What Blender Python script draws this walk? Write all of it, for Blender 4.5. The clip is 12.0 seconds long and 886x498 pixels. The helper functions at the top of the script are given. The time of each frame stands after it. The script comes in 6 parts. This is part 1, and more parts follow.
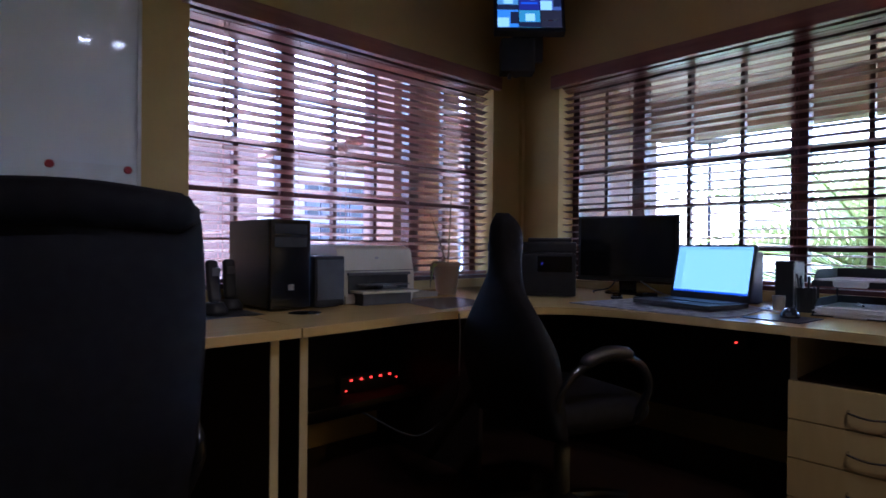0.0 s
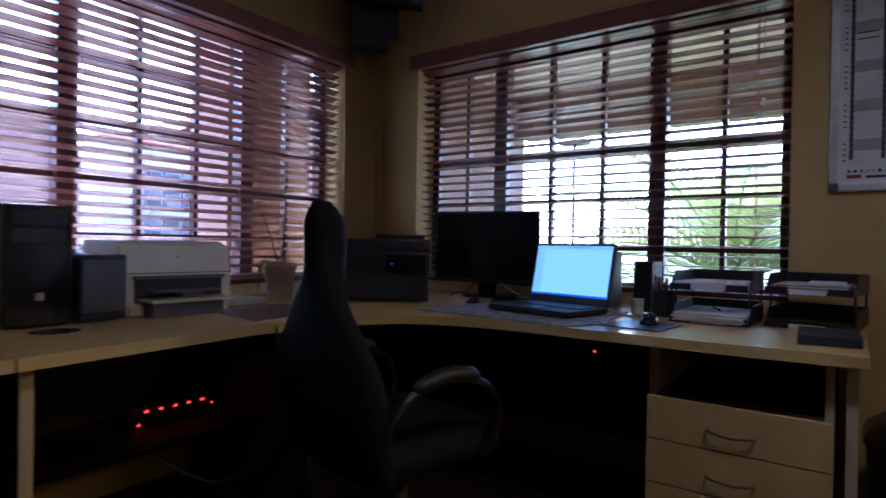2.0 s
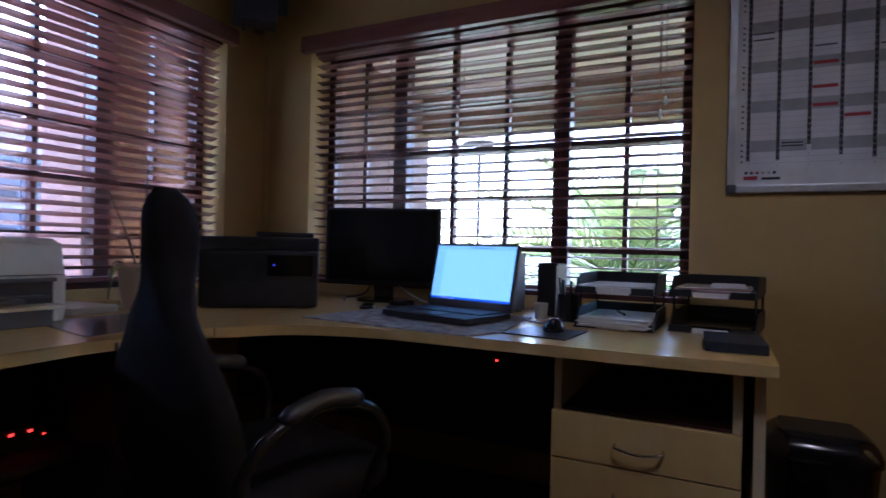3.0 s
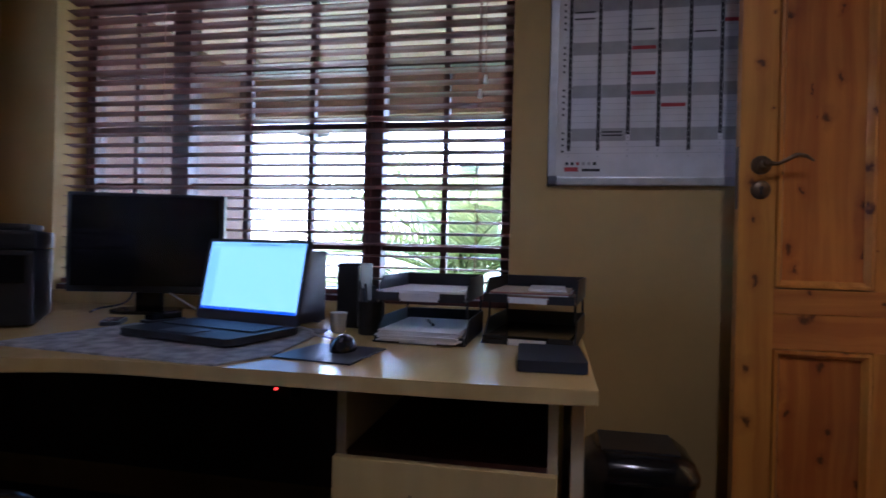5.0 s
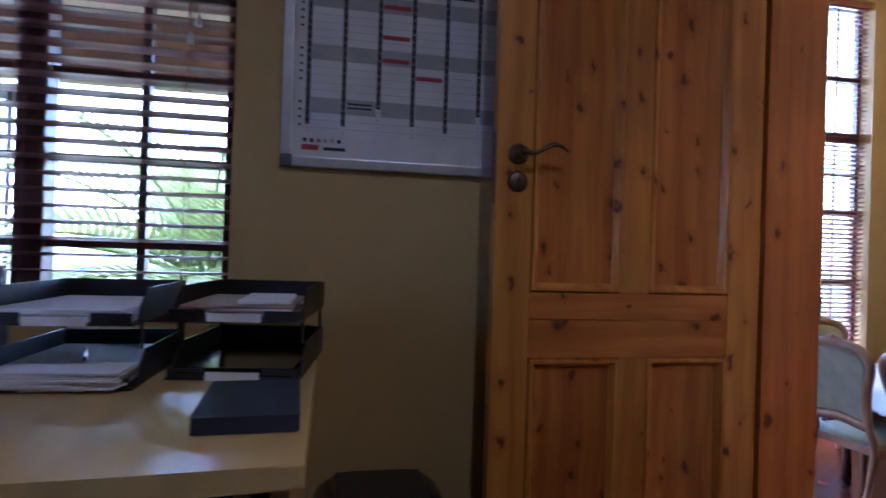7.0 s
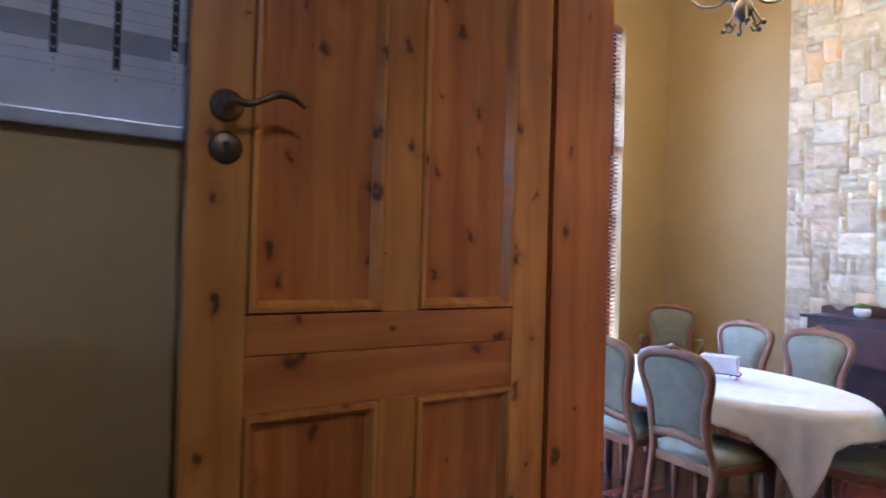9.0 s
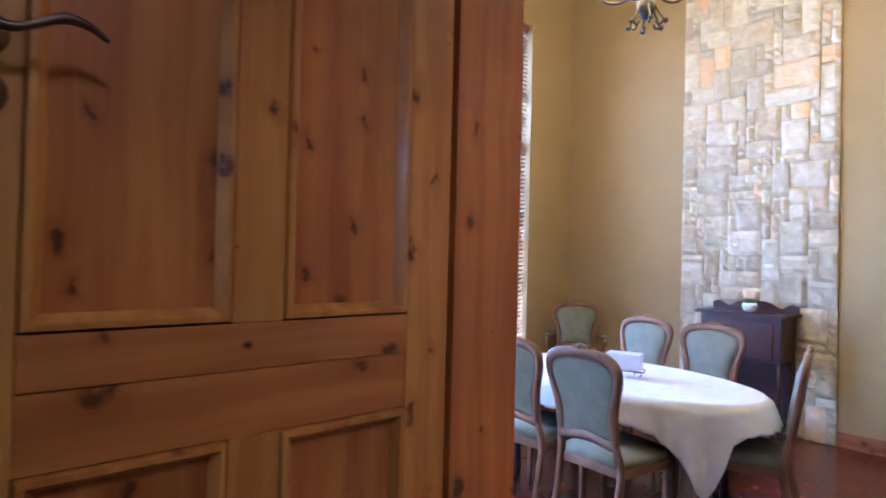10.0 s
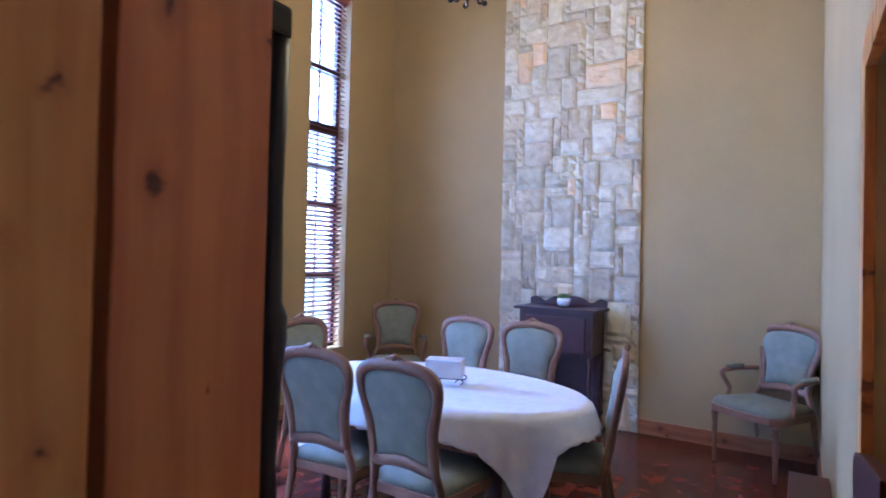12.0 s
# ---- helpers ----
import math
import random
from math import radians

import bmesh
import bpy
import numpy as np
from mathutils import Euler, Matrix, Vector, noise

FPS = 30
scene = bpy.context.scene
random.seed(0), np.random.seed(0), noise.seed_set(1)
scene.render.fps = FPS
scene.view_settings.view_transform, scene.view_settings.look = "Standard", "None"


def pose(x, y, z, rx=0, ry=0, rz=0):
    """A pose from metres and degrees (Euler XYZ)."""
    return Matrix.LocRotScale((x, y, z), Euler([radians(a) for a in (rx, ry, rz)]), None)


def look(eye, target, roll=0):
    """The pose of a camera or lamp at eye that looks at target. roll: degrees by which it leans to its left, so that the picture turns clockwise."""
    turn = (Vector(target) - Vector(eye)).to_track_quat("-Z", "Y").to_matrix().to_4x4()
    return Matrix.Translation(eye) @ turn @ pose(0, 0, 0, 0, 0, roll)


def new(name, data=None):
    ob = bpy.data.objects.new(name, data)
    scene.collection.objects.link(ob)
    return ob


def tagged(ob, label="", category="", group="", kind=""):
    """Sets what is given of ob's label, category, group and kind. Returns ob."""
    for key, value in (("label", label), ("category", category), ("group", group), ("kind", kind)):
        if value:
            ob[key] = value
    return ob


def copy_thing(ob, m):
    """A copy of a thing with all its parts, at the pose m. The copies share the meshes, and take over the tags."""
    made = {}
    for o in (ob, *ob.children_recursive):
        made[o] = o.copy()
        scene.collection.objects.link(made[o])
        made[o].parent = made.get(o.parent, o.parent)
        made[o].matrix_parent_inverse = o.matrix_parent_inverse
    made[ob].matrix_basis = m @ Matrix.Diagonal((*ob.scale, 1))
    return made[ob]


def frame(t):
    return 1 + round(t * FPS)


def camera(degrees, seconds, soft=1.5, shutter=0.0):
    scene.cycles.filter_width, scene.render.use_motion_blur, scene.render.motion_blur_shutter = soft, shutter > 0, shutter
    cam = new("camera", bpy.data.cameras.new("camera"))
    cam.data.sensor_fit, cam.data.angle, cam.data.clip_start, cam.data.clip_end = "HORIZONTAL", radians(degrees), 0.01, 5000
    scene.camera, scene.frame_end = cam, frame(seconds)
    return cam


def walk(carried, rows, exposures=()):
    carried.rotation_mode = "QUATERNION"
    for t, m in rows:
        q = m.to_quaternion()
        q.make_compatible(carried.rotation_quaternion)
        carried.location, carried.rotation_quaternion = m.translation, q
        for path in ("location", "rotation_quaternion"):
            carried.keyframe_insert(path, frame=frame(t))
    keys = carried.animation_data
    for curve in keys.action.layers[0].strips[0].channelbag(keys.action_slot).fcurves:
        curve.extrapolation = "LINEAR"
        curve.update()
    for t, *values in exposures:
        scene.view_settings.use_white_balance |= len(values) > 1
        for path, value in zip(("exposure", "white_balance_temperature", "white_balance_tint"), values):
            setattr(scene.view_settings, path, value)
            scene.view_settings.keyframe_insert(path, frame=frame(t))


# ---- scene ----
cam = camera(75.8, 12.0, soft=1.6, shutter=0.5)
METRES, EYE, TILT, LEAN, TURN = 2.7, 1.0, 0.0, 0.0, -42.3
ROWS = [
    (0.0, 0.0, 0.0, 0.0, 0.0, -0.29, -0.53),
    (0.5, 0.0163, 0.0349, 0.0001, -1.72, -0.37, -0.61),
    (1.0, 0.038, 0.0719, 0.0016, -3.89, -0.37, -0.71),
    (1.5, 0.0565, 0.1011, -0.0002, -7.26, -0.39, -0.8),
    (2.0, 0.0733, 0.135, 0.0004, -12.02, -0.36, -0.96),
    (2.5, 0.0929, 0.1729, 0.0009, -17.06, -0.27, -1.14),
    (3.0, 0.1133, 0.2083, -0.0003, -21.3, -0.12, -1.31),
    (5.0, 0.2334, 0.3024, 0.0011, -36.54, -0.02, -1.39),
    (5.5, 0.2646, 0.3245, 0.0051, -42.11, -0.03, -1.55),
    (6.0, 0.3008, 0.3501, 0.0069, -48.02, 0.14, -1.64),
    (6.5, 0.3306, 0.3659, 0.0055, -53.93, 0.15, -1.75),
    (7.0, 0.364, 0.3681, 0.0038, -58.95, 0.22, -1.8),
    (7.5, 0.4084, 0.3719, 0.0043, -64.23, 0.44, -1.77),
    (9.5, 0.5831, 0.3884, 0.0094, -83.88, 0.75, -1.57),
    (10.0, 0.627, 0.3826, 0.0064, -88.26, 0.86, -1.43),
    (10.5, 0.6772, 0.3714, 0.005, -92.51, 0.93, -1.32),
    (11.0, 0.7237, 0.36, 0.0054, -96.54, 0.9, -1.33),
    (11.5, 0.7656, 0.3451, 0.0058, -101.19, 0.91, -1.33),
    (12.0, 0.8135, 0.3278, 0.0072, -105.6, 0.89, -1.32),
]
walk(cam, [(t, pose(0, 0, EYE, TILT, LEAN, TURN) @ pose(METRES * x, METRES * y, METRES * z, 90 + pitch, roll, yaw)) for t, x, y, z, yaw, pitch, roll in ROWS],
     [(0.0, 4.87, 4950, 24), (1.5, 4.68, 4900, 24), (3.0, 4.77, 4950, 25), (5.0, 4.98, 4950, 27), (7.0, 4.72, 4600, 26), (7.8, 4.8, 4550, 24), (9.4, 5.27, 4550, 23), (10.5, 5.14, 4270, 24), (12.0, 4.66, 4060, 27)])
SKY, SUN, LED, SCR, DOWN, BULB_W = 0.15, 1.3, 0.10, 0.075, 2.5, 0.74
SIDE_WIN = (-3.62, -2.62, 0.10, 3.62)  # second tall window in the dining room's east wall: y0, y1, z0, z1

# light: overcast daylight
world = bpy.data.worlds.new("world")
scene.world = world
world.use_nodes = True
_nt = world.node_tree
_sky = _nt.nodes.new("ShaderNodeTexSky")
_sky.sky_type, _sky.sun_disc = "NISHITA", False
_sky.sun_elevation, _sky.sun_rotation = radians(54), radians(42)
_sky.air_density, _sky.dust_density = 1.0, 0.8
_bg = _nt.nodes["Background"]
_bg.inputs["Strength"].default_value = SKY
_veil = _nt.nodes.new("ShaderNodeHueSaturation")     # thin cloud greys the blue
_veil.inputs["Saturation"].default_value = 0.85
_nt.links.new(_sky.outputs[0], _veil.inputs["Color"])
_nt.links.new(_veil.outputs[0], _bg.inputs[0])
sun = new("sun", bpy.data.lights.new("sun", "SUN"))
sun.data.energy, sun.data.angle, sun.data.color = SUN, radians(20), (1.0, 0.96, 0.9)
sun.matrix_world = look((16, 18, 33), (0, 0, 0))


def area_lamp(name, eye, target, sx, sy, watts, color, spread=180):
    d = bpy.data.lights.new(name, "AREA")
    d.shape, d.size, d.size_y, d.energy, d.color = "RECTANGLE", sx, sy, watts, color
    d.spread = radians(spread)
    ob = new(name, d)
    ob.matrix_world = look(eye, target)
    return ob


def spot_lamp(name, eye, target, watts, color):
    d = bpy.data.lights.new(name, "SPOT")
    d.energy, d.color, d.shadow_soft_size, d.spot_size, d.spot_blend = watts, color, 0.035, radians(150), 0.6
    ob = new(name, d)
    ob.matrix_world = look(eye, target)
    return ob


def point_lamp(name, at, watts, color, radius=0.03):
    d = bpy.data.lights.new(name, "POINT")
    d.energy, d.color, d.shadow_soft_size = watts, color, radius
    ob = new(name, d)
    ob.location = at
    return ob


area_lamp("dining_window_daylight", (6.75, -4.91, 1.9), (5.0, -4.91, 1.7), 0.62, 3.6, 1.4, (0.36, 0.63, 1.0), 120)
area_lamp("glazed_door_daylight", (5.1, -0.85, 1.0), (4.9, -3.0, 0.8), 1.3, 2.5, 0.22, (0.50, 0.74, 1.0))
area_lamp("side_window_daylight", (6.33, -3.12, 1.86), (5.0, -3.12, 1.86), 0.98, 3.4, 1.9, (0.24, 0.53, 1.0))
for x, y in ((0.92, -0.24), (1.15, -0.20)):
    spot_lamp("downlight_lamp", (x, y, 2.58), (x, y, 0.0), 0.40, (1.0, 0.84, 0.60))


# ---------- materials ----------
def mat(name, c1, c2=None, scale=8.0, rough=0.5, metal=0.0, bump=0.0, fine=0.0, stretch=(1, 1, 1), vary=0.0, coat=0.0, rvar=0.12, island=False):
    """Two-colour noise on object coordinates, with fine grain, bump and a per-object tint."""
    m = bpy.data.materials.new(name)
    m.use_nodes = True
    nt = m.node_tree
    b = nt.nodes["Principled BSDF"]
    b.inputs["Metallic"].default_value = metal
    b.inputs["Coat Weight"].default_value = coat
    c2 = c2 or tuple(v * 0.82 for v in c1)
    tc = nt.nodes.new("ShaderNodeTexCoord")
    mp = nt.nodes.new("ShaderNodeMapping")
    mp.inputs["Scale"].default_value = stretch
    src = tc.outputs["Object"]
    if vary and not island:
        rn = nt.nodes.new("ShaderNodeObjectInfo")
        sh = nt.nodes.new("ShaderNodeVectorMath")
        sh.operation = "MULTIPLY_ADD"
        sh.inputs[1].default_value = (47.0, 31.0, 19.0)
        nt.links.new(rn.outputs["Random"], sh.inputs[0])
        nt.links.new(src, sh.inputs[2])
        src = sh.outputs[0]
    nt.links.new(src, mp.inputs[0])
    n1 = nt.nodes.new("ShaderNodeTexNoise")
    n1.inputs["Scale"].default_value, n1.inputs["Detail"].default_value = scale, 5
    n2 = nt.nodes.new("ShaderNodeTexNoise")
    n2.inputs["Scale"].default_value, n2.inputs["Detail"].default_value = scale * 14, 3
    nt.links.new(mp.outputs[0], n1.inputs[0])
    nt.links.new(mp.outputs[0], n2.inputs[0])
    mix = nt.nodes.new("ShaderNodeMix")
    mix.data_type = "RGBA"
    mix.inputs[6].default_value, mix.inputs[7].default_value = (*c1, 1), (*c2, 1)
    ramp = nt.nodes.new("ShaderNodeMapRange")
    ramp.inputs[1].default_value, ramp.inputs[2].default_value = 0.32, 0.68
    nt.links.new(n1.outputs[0], ramp.inputs[0])
    nt.links.new(ramp.outputs[0], mix.inputs[0])
    out = mix.outputs[2]
    if fine or vary:
        hsv = nt.nodes.new("ShaderNodeHueSaturation")
        add = nt.nodes.new("ShaderNodeMath")
        add.operation = "MULTIPLY_ADD"
        add.inputs[1].default_value, add.inputs[2].default_value = 2 * fine, 1 - fine
        nt.links.new(n2.outputs[0], add.inputs[0])
        last = add.outputs[0]
        if vary:
            oi = nt.nodes.new("ShaderNodeNewGeometry" if island else "ShaderNodeObjectInfo")
            a2 = nt.nodes.new("ShaderNodeMath")
            a2.operation = "MULTIPLY_ADD"
            a2.inputs[1].default_value, a2.inputs[2].default_value = 2 * vary, 1 - vary
            nt.links.new(oi.outputs["Random Per Island" if island else "Random"], a2.inputs[0])
            mu = nt.nodes.new("ShaderNodeMath")
            mu.operation = "MULTIPLY"
            nt.links.new(last, mu.inputs[0])
            nt.links.new(a2.outputs[0], mu.inputs[1])
            last = mu.outputs[0]
        nt.links.new(last, hsv.inputs["Value"])
        nt.links.new(out, hsv.inputs["Color"])
        out = hsv.outputs[0]
    nt.links.new(out, b.inputs["Base Color"])
    rr = nt.nodes.new("ShaderNodeMapRange")
    rr.inputs[3].default_value, rr.inputs[4].default_value = max(0.02, rough - rvar * rough), min(1, rough + rvar * rough)
    nt.links.new(n2.outputs[0], rr.inputs[0])
    nt.links.new(rr.outputs[0], b.inputs["Roughness"])
    if bump:
        bp = nt.nodes.new("ShaderNodeBump")
        bp.inputs["Strength"].default_value, bp.inputs["Distance"].default_value = 0.6, bump
        nt.links.new(n2.outputs[0], bp.inputs["Height"])
        nt.links.new(bp.outputs[0], b.inputs["Normal"])
    return m


def emitter(name, color, strength):
    m = bpy.data.materials.new(name)
    m.use_nodes = True
    b = m.node_tree.nodes["Principled BSDF"]
    b.inputs["Base Color"].default_value = (0.02, 0.02, 0.02, 1)
    b.inputs["Emission Color"].default_value = (*color, 1)
    b.inputs["Emission Strength"].default_value = strength
    return m


def pine_mat(name, c1, c2, knot=(0.085, 0.022, 0.006), along=2, knots=7.0):
    """Varnished knotty pine: long streaks, rings and scattered knots."""
    m = bpy.data.materials.new(name)
    m.use_nodes = True
    nt = m.node_tree
    b = nt.nodes["Principled BSDF"]
    tc = nt.nodes.new("ShaderNodeTexCoord")
    oi = nt.nodes.new("ShaderNodeObjectInfo")
    off = nt.nodes.new("ShaderNodeVectorMath")
    off.operation = "MULTIPLY_ADD"
    off.inputs[1].default_value = (3.7, 5.1, 9.3)
    nt.links.new(oi.outputs["Random"], off.inputs[0])
    nt.links.new(tc.outputs["Object"], off.inputs[2])
    warp = nt.nodes.new("ShaderNodeTexNoise")
    warp.inputs["Scale"].default_value = 3.0
    nt.links.new(off.outputs[0], warp.inputs[0])
    wv = nt.nodes.new("ShaderNodeVectorMath")
    wv.operation = "MULTIPLY_ADD"
    wv.inputs[1].default_value = (0.05, 0.05, 0.05)
    nt.links.new(warp.outputs["Color"], wv.inputs[0])
    nt.links.new(off.outputs[0], wv.inputs[2])
    mp = nt.nodes.new("ShaderNodeMapping")
    s = [26.0, 26.0, 26.0]
    s[along] = 1.1
    mp.inputs["Scale"].default_value = s
    nt.links.new(wv.outputs[0], mp.inputs[0])
    gr = nt.nodes.new("ShaderNodeTexNoise")
    gr.inputs["Scale"].default_value, gr.inputs["Detail"].default_value = 1.0, 6
    nt.links.new(mp.outputs[0], gr.inputs[0])
    mix = nt.nodes.new("ShaderNodeMix")
    mix.data_type = "RGBA"
    mix.inputs[6].default_value, mix.inputs[7].default_value = (*c1, 1), (*c2, 1)
    mr = nt.nodes.new("ShaderNodeMapRange")
    mr.inputs[1].default_value, mr.inputs[2].default_value = 0.38, 0.62
    nt.links.new(gr.outputs[0], mr.inputs[0])
    nt.links.new(mr.outputs[0], mix.inputs[0])
    sx = nt.nodes.new("ShaderNodeSeparateXYZ")
    nt.links.new(wv.outputs[0], sx.inputs[0])
    mp2 = nt.nodes.new("ShaderNodeCombineXYZ")
    nt.links.new(sx.outputs[1 if along == 2 else 2], mp2.inputs[0])
    half = nt.nodes.new("ShaderNodeMath")
    half.operation = "MULTIPLY"
    half.inputs[1].default_value = 0.66
    nt.links.new(sx.outputs[along], half.inputs[0])
    nt.links.new(half.outputs[0], mp2.inputs[1])
    ragged = nt.nodes.new("ShaderNodeTexNoise")
    ragged.inputs["Scale"].default_value, ragged.inputs["Detail"].default_value = 34.0, 2
    nt.links.new(off.outputs[0], ragged.inputs[0])
    rg = nt.nodes.new("ShaderNodeVectorMath")
    rg.operation = "MULTIPLY_ADD"
    rg.inputs[1].default_value = (0.035, 0.035, 0.0)
    nt.links.new(ragged.outputs["Color"], rg.inputs[0])
    nt.links.new(mp2.outputs[0], rg.inputs[2])
    vo = nt.nodes.new("ShaderNodeTexVoronoi")
    vo.voronoi_dimensions = "2D"
    vo.inputs["Scale"].default_value = knots
    nt.links.new(rg.outputs[0], vo.inputs[0])
    kr = nt.nodes.new("ShaderNodeMapRange")
    kr.inputs[1].default_value, kr.inputs[2].default_value = 0.055, 0.140
    kr.inputs[3].default_value, kr.inputs[4].default_value = 0.9, 0.0
    sep = nt.nodes.new("ShaderNodeSeparateColor")
    nt.links.new(vo.outputs["Color"], sep.inputs[0])
    dv = nt.nodes.new("ShaderNodeMath")
    dv.operation = "DIVIDE"
    nt.links.new(vo.outputs["Distance"], dv.inputs[0])
    nt.links.new(sep.outputs[0], dv.inputs[1])
    nt.links.new(dv.outputs[0], kr.inputs[0])
    halo = nt.nodes.new("ShaderNodeMapRange")
    halo.inputs[1].default_value, halo.inputs[2].default_value = 0.08, 0.36
    halo.inputs[3].default_value, halo.inputs[4].default_value = 0.55, 0.0
    nt.links.new(dv.outputs[0], halo.inputs[0])
    mh = nt.nodes.new("ShaderNodeMix")
    mh.data_type = "RGBA"
    mh.inputs[7].default_value = (c2[0] * 0.72, c2[1] * 0.55, c2[2] * 0.5, 1)
    nt.links.new(halo.outputs[0], mh.inputs[0])
    nt.links.new(mix.outputs[2], mh.inputs[6])
    mk = nt.nodes.new("ShaderNodeMix")
    mk.data_type = "RGBA"
    mk.inputs[7].default_value = (*knot, 1)
    nt.links.new(kr.outputs[0], mk.inputs[0])
    nt.links.new(mh.outputs[2], mk.inputs[6])
    big = nt.nodes.new("ShaderNodeTexNoise")
    big.inputs["Scale"].default_value = 2.2
    nt.links.new(off.outputs[0], big.inputs[0])
    hs = nt.nodes.new("ShaderNodeHueSaturation")
    ma = nt.nodes.new("ShaderNodeMapRange")
    ma.inputs[1].default_value, ma.inputs[2].default_value = 0.3, 0.7
    ma.inputs[3].default_value, ma.inputs[4].default_value = 0.8, 1.15
    nt.links.new(big.outputs[0], ma.inputs[0])
    nt.links.new(ma.outputs[0], hs.inputs["Value"])
    nt.links.new(mk.outputs[2], hs.inputs["Color"])
    nt.links.new(hs.outputs[0], b.inputs["Base Color"])
    b.inputs["Roughness"].default_value = 0.42
    b.inputs["Coat Weight"].default_value = 0.15
    bp = nt.nodes.new("ShaderNodeBump")
    bp.inputs["Strength"].default_value, bp.inputs["Distance"].default_value = 0.25, 0.001
    nt.links.new(gr.outputs[0], bp.inputs["Height"])
    nt.links.new(bp.outputs[0], b.inputs["Normal"])
    return m


def glass_mat():
    m = bpy.data.materials.new("clear_glass")
    m.use_nodes = True
    b = m.node_tree.nodes["Principled BSDF"]
    b.inputs["Transmission Weight"].default_value, b.inputs["Roughness"].default_value, b.inputs["IOR"].default_value = 1.0, 0.0, 1.02
    return m


OFFICE_WALL = mat("ochre_paint", (0.50, 0.345, 0.125), (0.455, 0.31, 0.108), 2.5, 0.75, bump=0.0006, fine=0.05)
DINING_WALL = mat("cream_paint", (0.375, 0.270, 0.112), (0.345, 0.246, 0.098), 1.8, 0.72, bump=0.0006, fine=0.04)
CEIL = mat("ceiling_paint", (0.78, 0.75, 0.68), None, 2, 0.8, fine=0.03)
OFFICE_FLOOR = mat("dark_floor", (0.06, 0.03, 0.02), (0.04, 0.02, 0.015), 5, 0.35, fine=0.1)
PARQUET = mat("parquet", (0.135, 0.033, 0.017), (0.08, 0.018, 0.010), 4, 0.2, stretch=(2, 2, 1), vary=0.5, fine=0.1)
PARQUET_REST = mat("parquet_rest", (0.135, 0.033, 0.017), (0.08, 0.018, 0.010), 4, 0.2, stretch=(2, 2, 1), vary=0.5, fine=0.1, island=True)
PARQUET_BED = mat("parquet_bed", (0.03, 0.012, 0.008), None, 6, 0.5)
PINE = pine_mat("knotty_pine", (0.64, 0.285, 0.040), (0.49, 0.182, 0.023), knots=10)
PINE_P = pine_mat("knotty_pine_panel", (0.56, 0.21, 0.030), (0.40, 0.117, 0.016), knots=10)
PINE_H = pine_mat("knotty_pine_rail", (0.61, 0.237, 0.036), (0.45, 0.143, 0.020), along=1, knots=8)
PINE_RED = pine_mat("red_pine", (0.61, 0.215, 0.033), (0.46, 0.136, 0.020), knots=9)
PINE_X = pine_mat("pine_skirting", (0.34, 0.14, 0.045), (0.25, 0.09, 0.028), along=0)
SLAT = mat("mahogany_slat", (0.27, 0.11, 0.085), (0.20, 0.075, 0.06), 6, 0.3, stretch=(0.6, 0.6, 6), vary=0.15, fine=0.12)
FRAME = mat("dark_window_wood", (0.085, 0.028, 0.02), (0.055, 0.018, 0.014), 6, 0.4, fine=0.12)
CORD = mat("cord", (0.25, 0.10, 0.08), None, 30, 0.8)
GLASS = glass_mat()
DESK = mat("beech_laminate", (0.66, 0.48, 0.20), (0.60, 0.425, 0.17), 4, 0.25, stretch=(1, 5, 1), fine=0.015, rvar=0.05)
# desk boards darkened: the shade under the desktops is in this colour
SHADED_BOARD = mat("shaded_underdesk_board", (0.045, 0.030, 0.024), (0.035, 0.023, 0.018), 5, 0.55, fine=0.08)
DESK_EDGE = mat("pale_edge", (0.66, 0.55, 0.38), None, 5, 0.4, fine=0.04)
BLACK = mat("black_plastic", (0.024, 0.024, 0.027), (0.017, 0.017, 0.02), 20, 0.42, fine=0.1, bump=0.0001)
GLOSSY = mat("glossy_black", (0.01, 0.01, 0.012), None, 8, 0.14)
GREY = mat("grey_plastic", (0.10, 0.10, 0.11), None, 20, 0.45, fine=0.06)
LEATHER = mat("black_leather", (0.013, 0.012, 0.015), (0.009, 0.008, 0.011), 30, 0.7, bump=0.0008, fine=0.2)
LEATHER.node_tree.nodes["Principled BSDF"].inputs["Specular IOR Level"].default_value = 0.15
CHROME = mat("chrome", (0.7, 0.7, 0.72), None, 10, 0.12, metal=1)
STEEL = mat("brushed_metal", (0.5, 0.5, 0.5), None, 40, 0.35, metal=1)
BRASS = mat("antique_brass", (0.22, 0.15, 0.10), (0.11, 0.075, 0.055), 40, 0.42, metal=0.9, fine=0.2, bump=0.0003)
CREAM = mat("cream_plastic", (0.62, 0.58, 0.47), (0.58, 0.54, 0.43), 12, 0.45, fine=0.04)
WHITE = mat("white_plastic", (0.75, 0.75, 0.76), None, 10, 0.4, fine=0.03)
PAPER = mat("paper", (0.78, 0.78, 0.80), (0.72, 0.72, 0.74), 12, 0.8, fine=0.03)
NEWS = mat("newsprint", (0.42, 0.42, 0.42), (0.16, 0.16, 0.17), 24, 0.8, fine=0.3)
BOARD = mat("whiteboard_face", (0.82, 0.84, 0.88), (0.80, 0.82, 0.86), 2, 0.045, fine=0.01)
ALU = mat("aluminium", (0.62, 0.63, 0.65), None, 20, 0.38, metal=0.6)
RED = mat("red_ink", (0.45, 0.05, 0.06), None, 20, 0.6)
INK = mat("black_ink", (0.03, 0.03, 0.035), None, 20, 0.6)
SHADE = mat("grey_print", (0.42, 0.42, 0.43), None, 20, 0.7)
NAVY = mat("navy_cover", (0.018, 0.026, 0.05), None, 20, 0.5, bump=0.0003, fine=0.15)
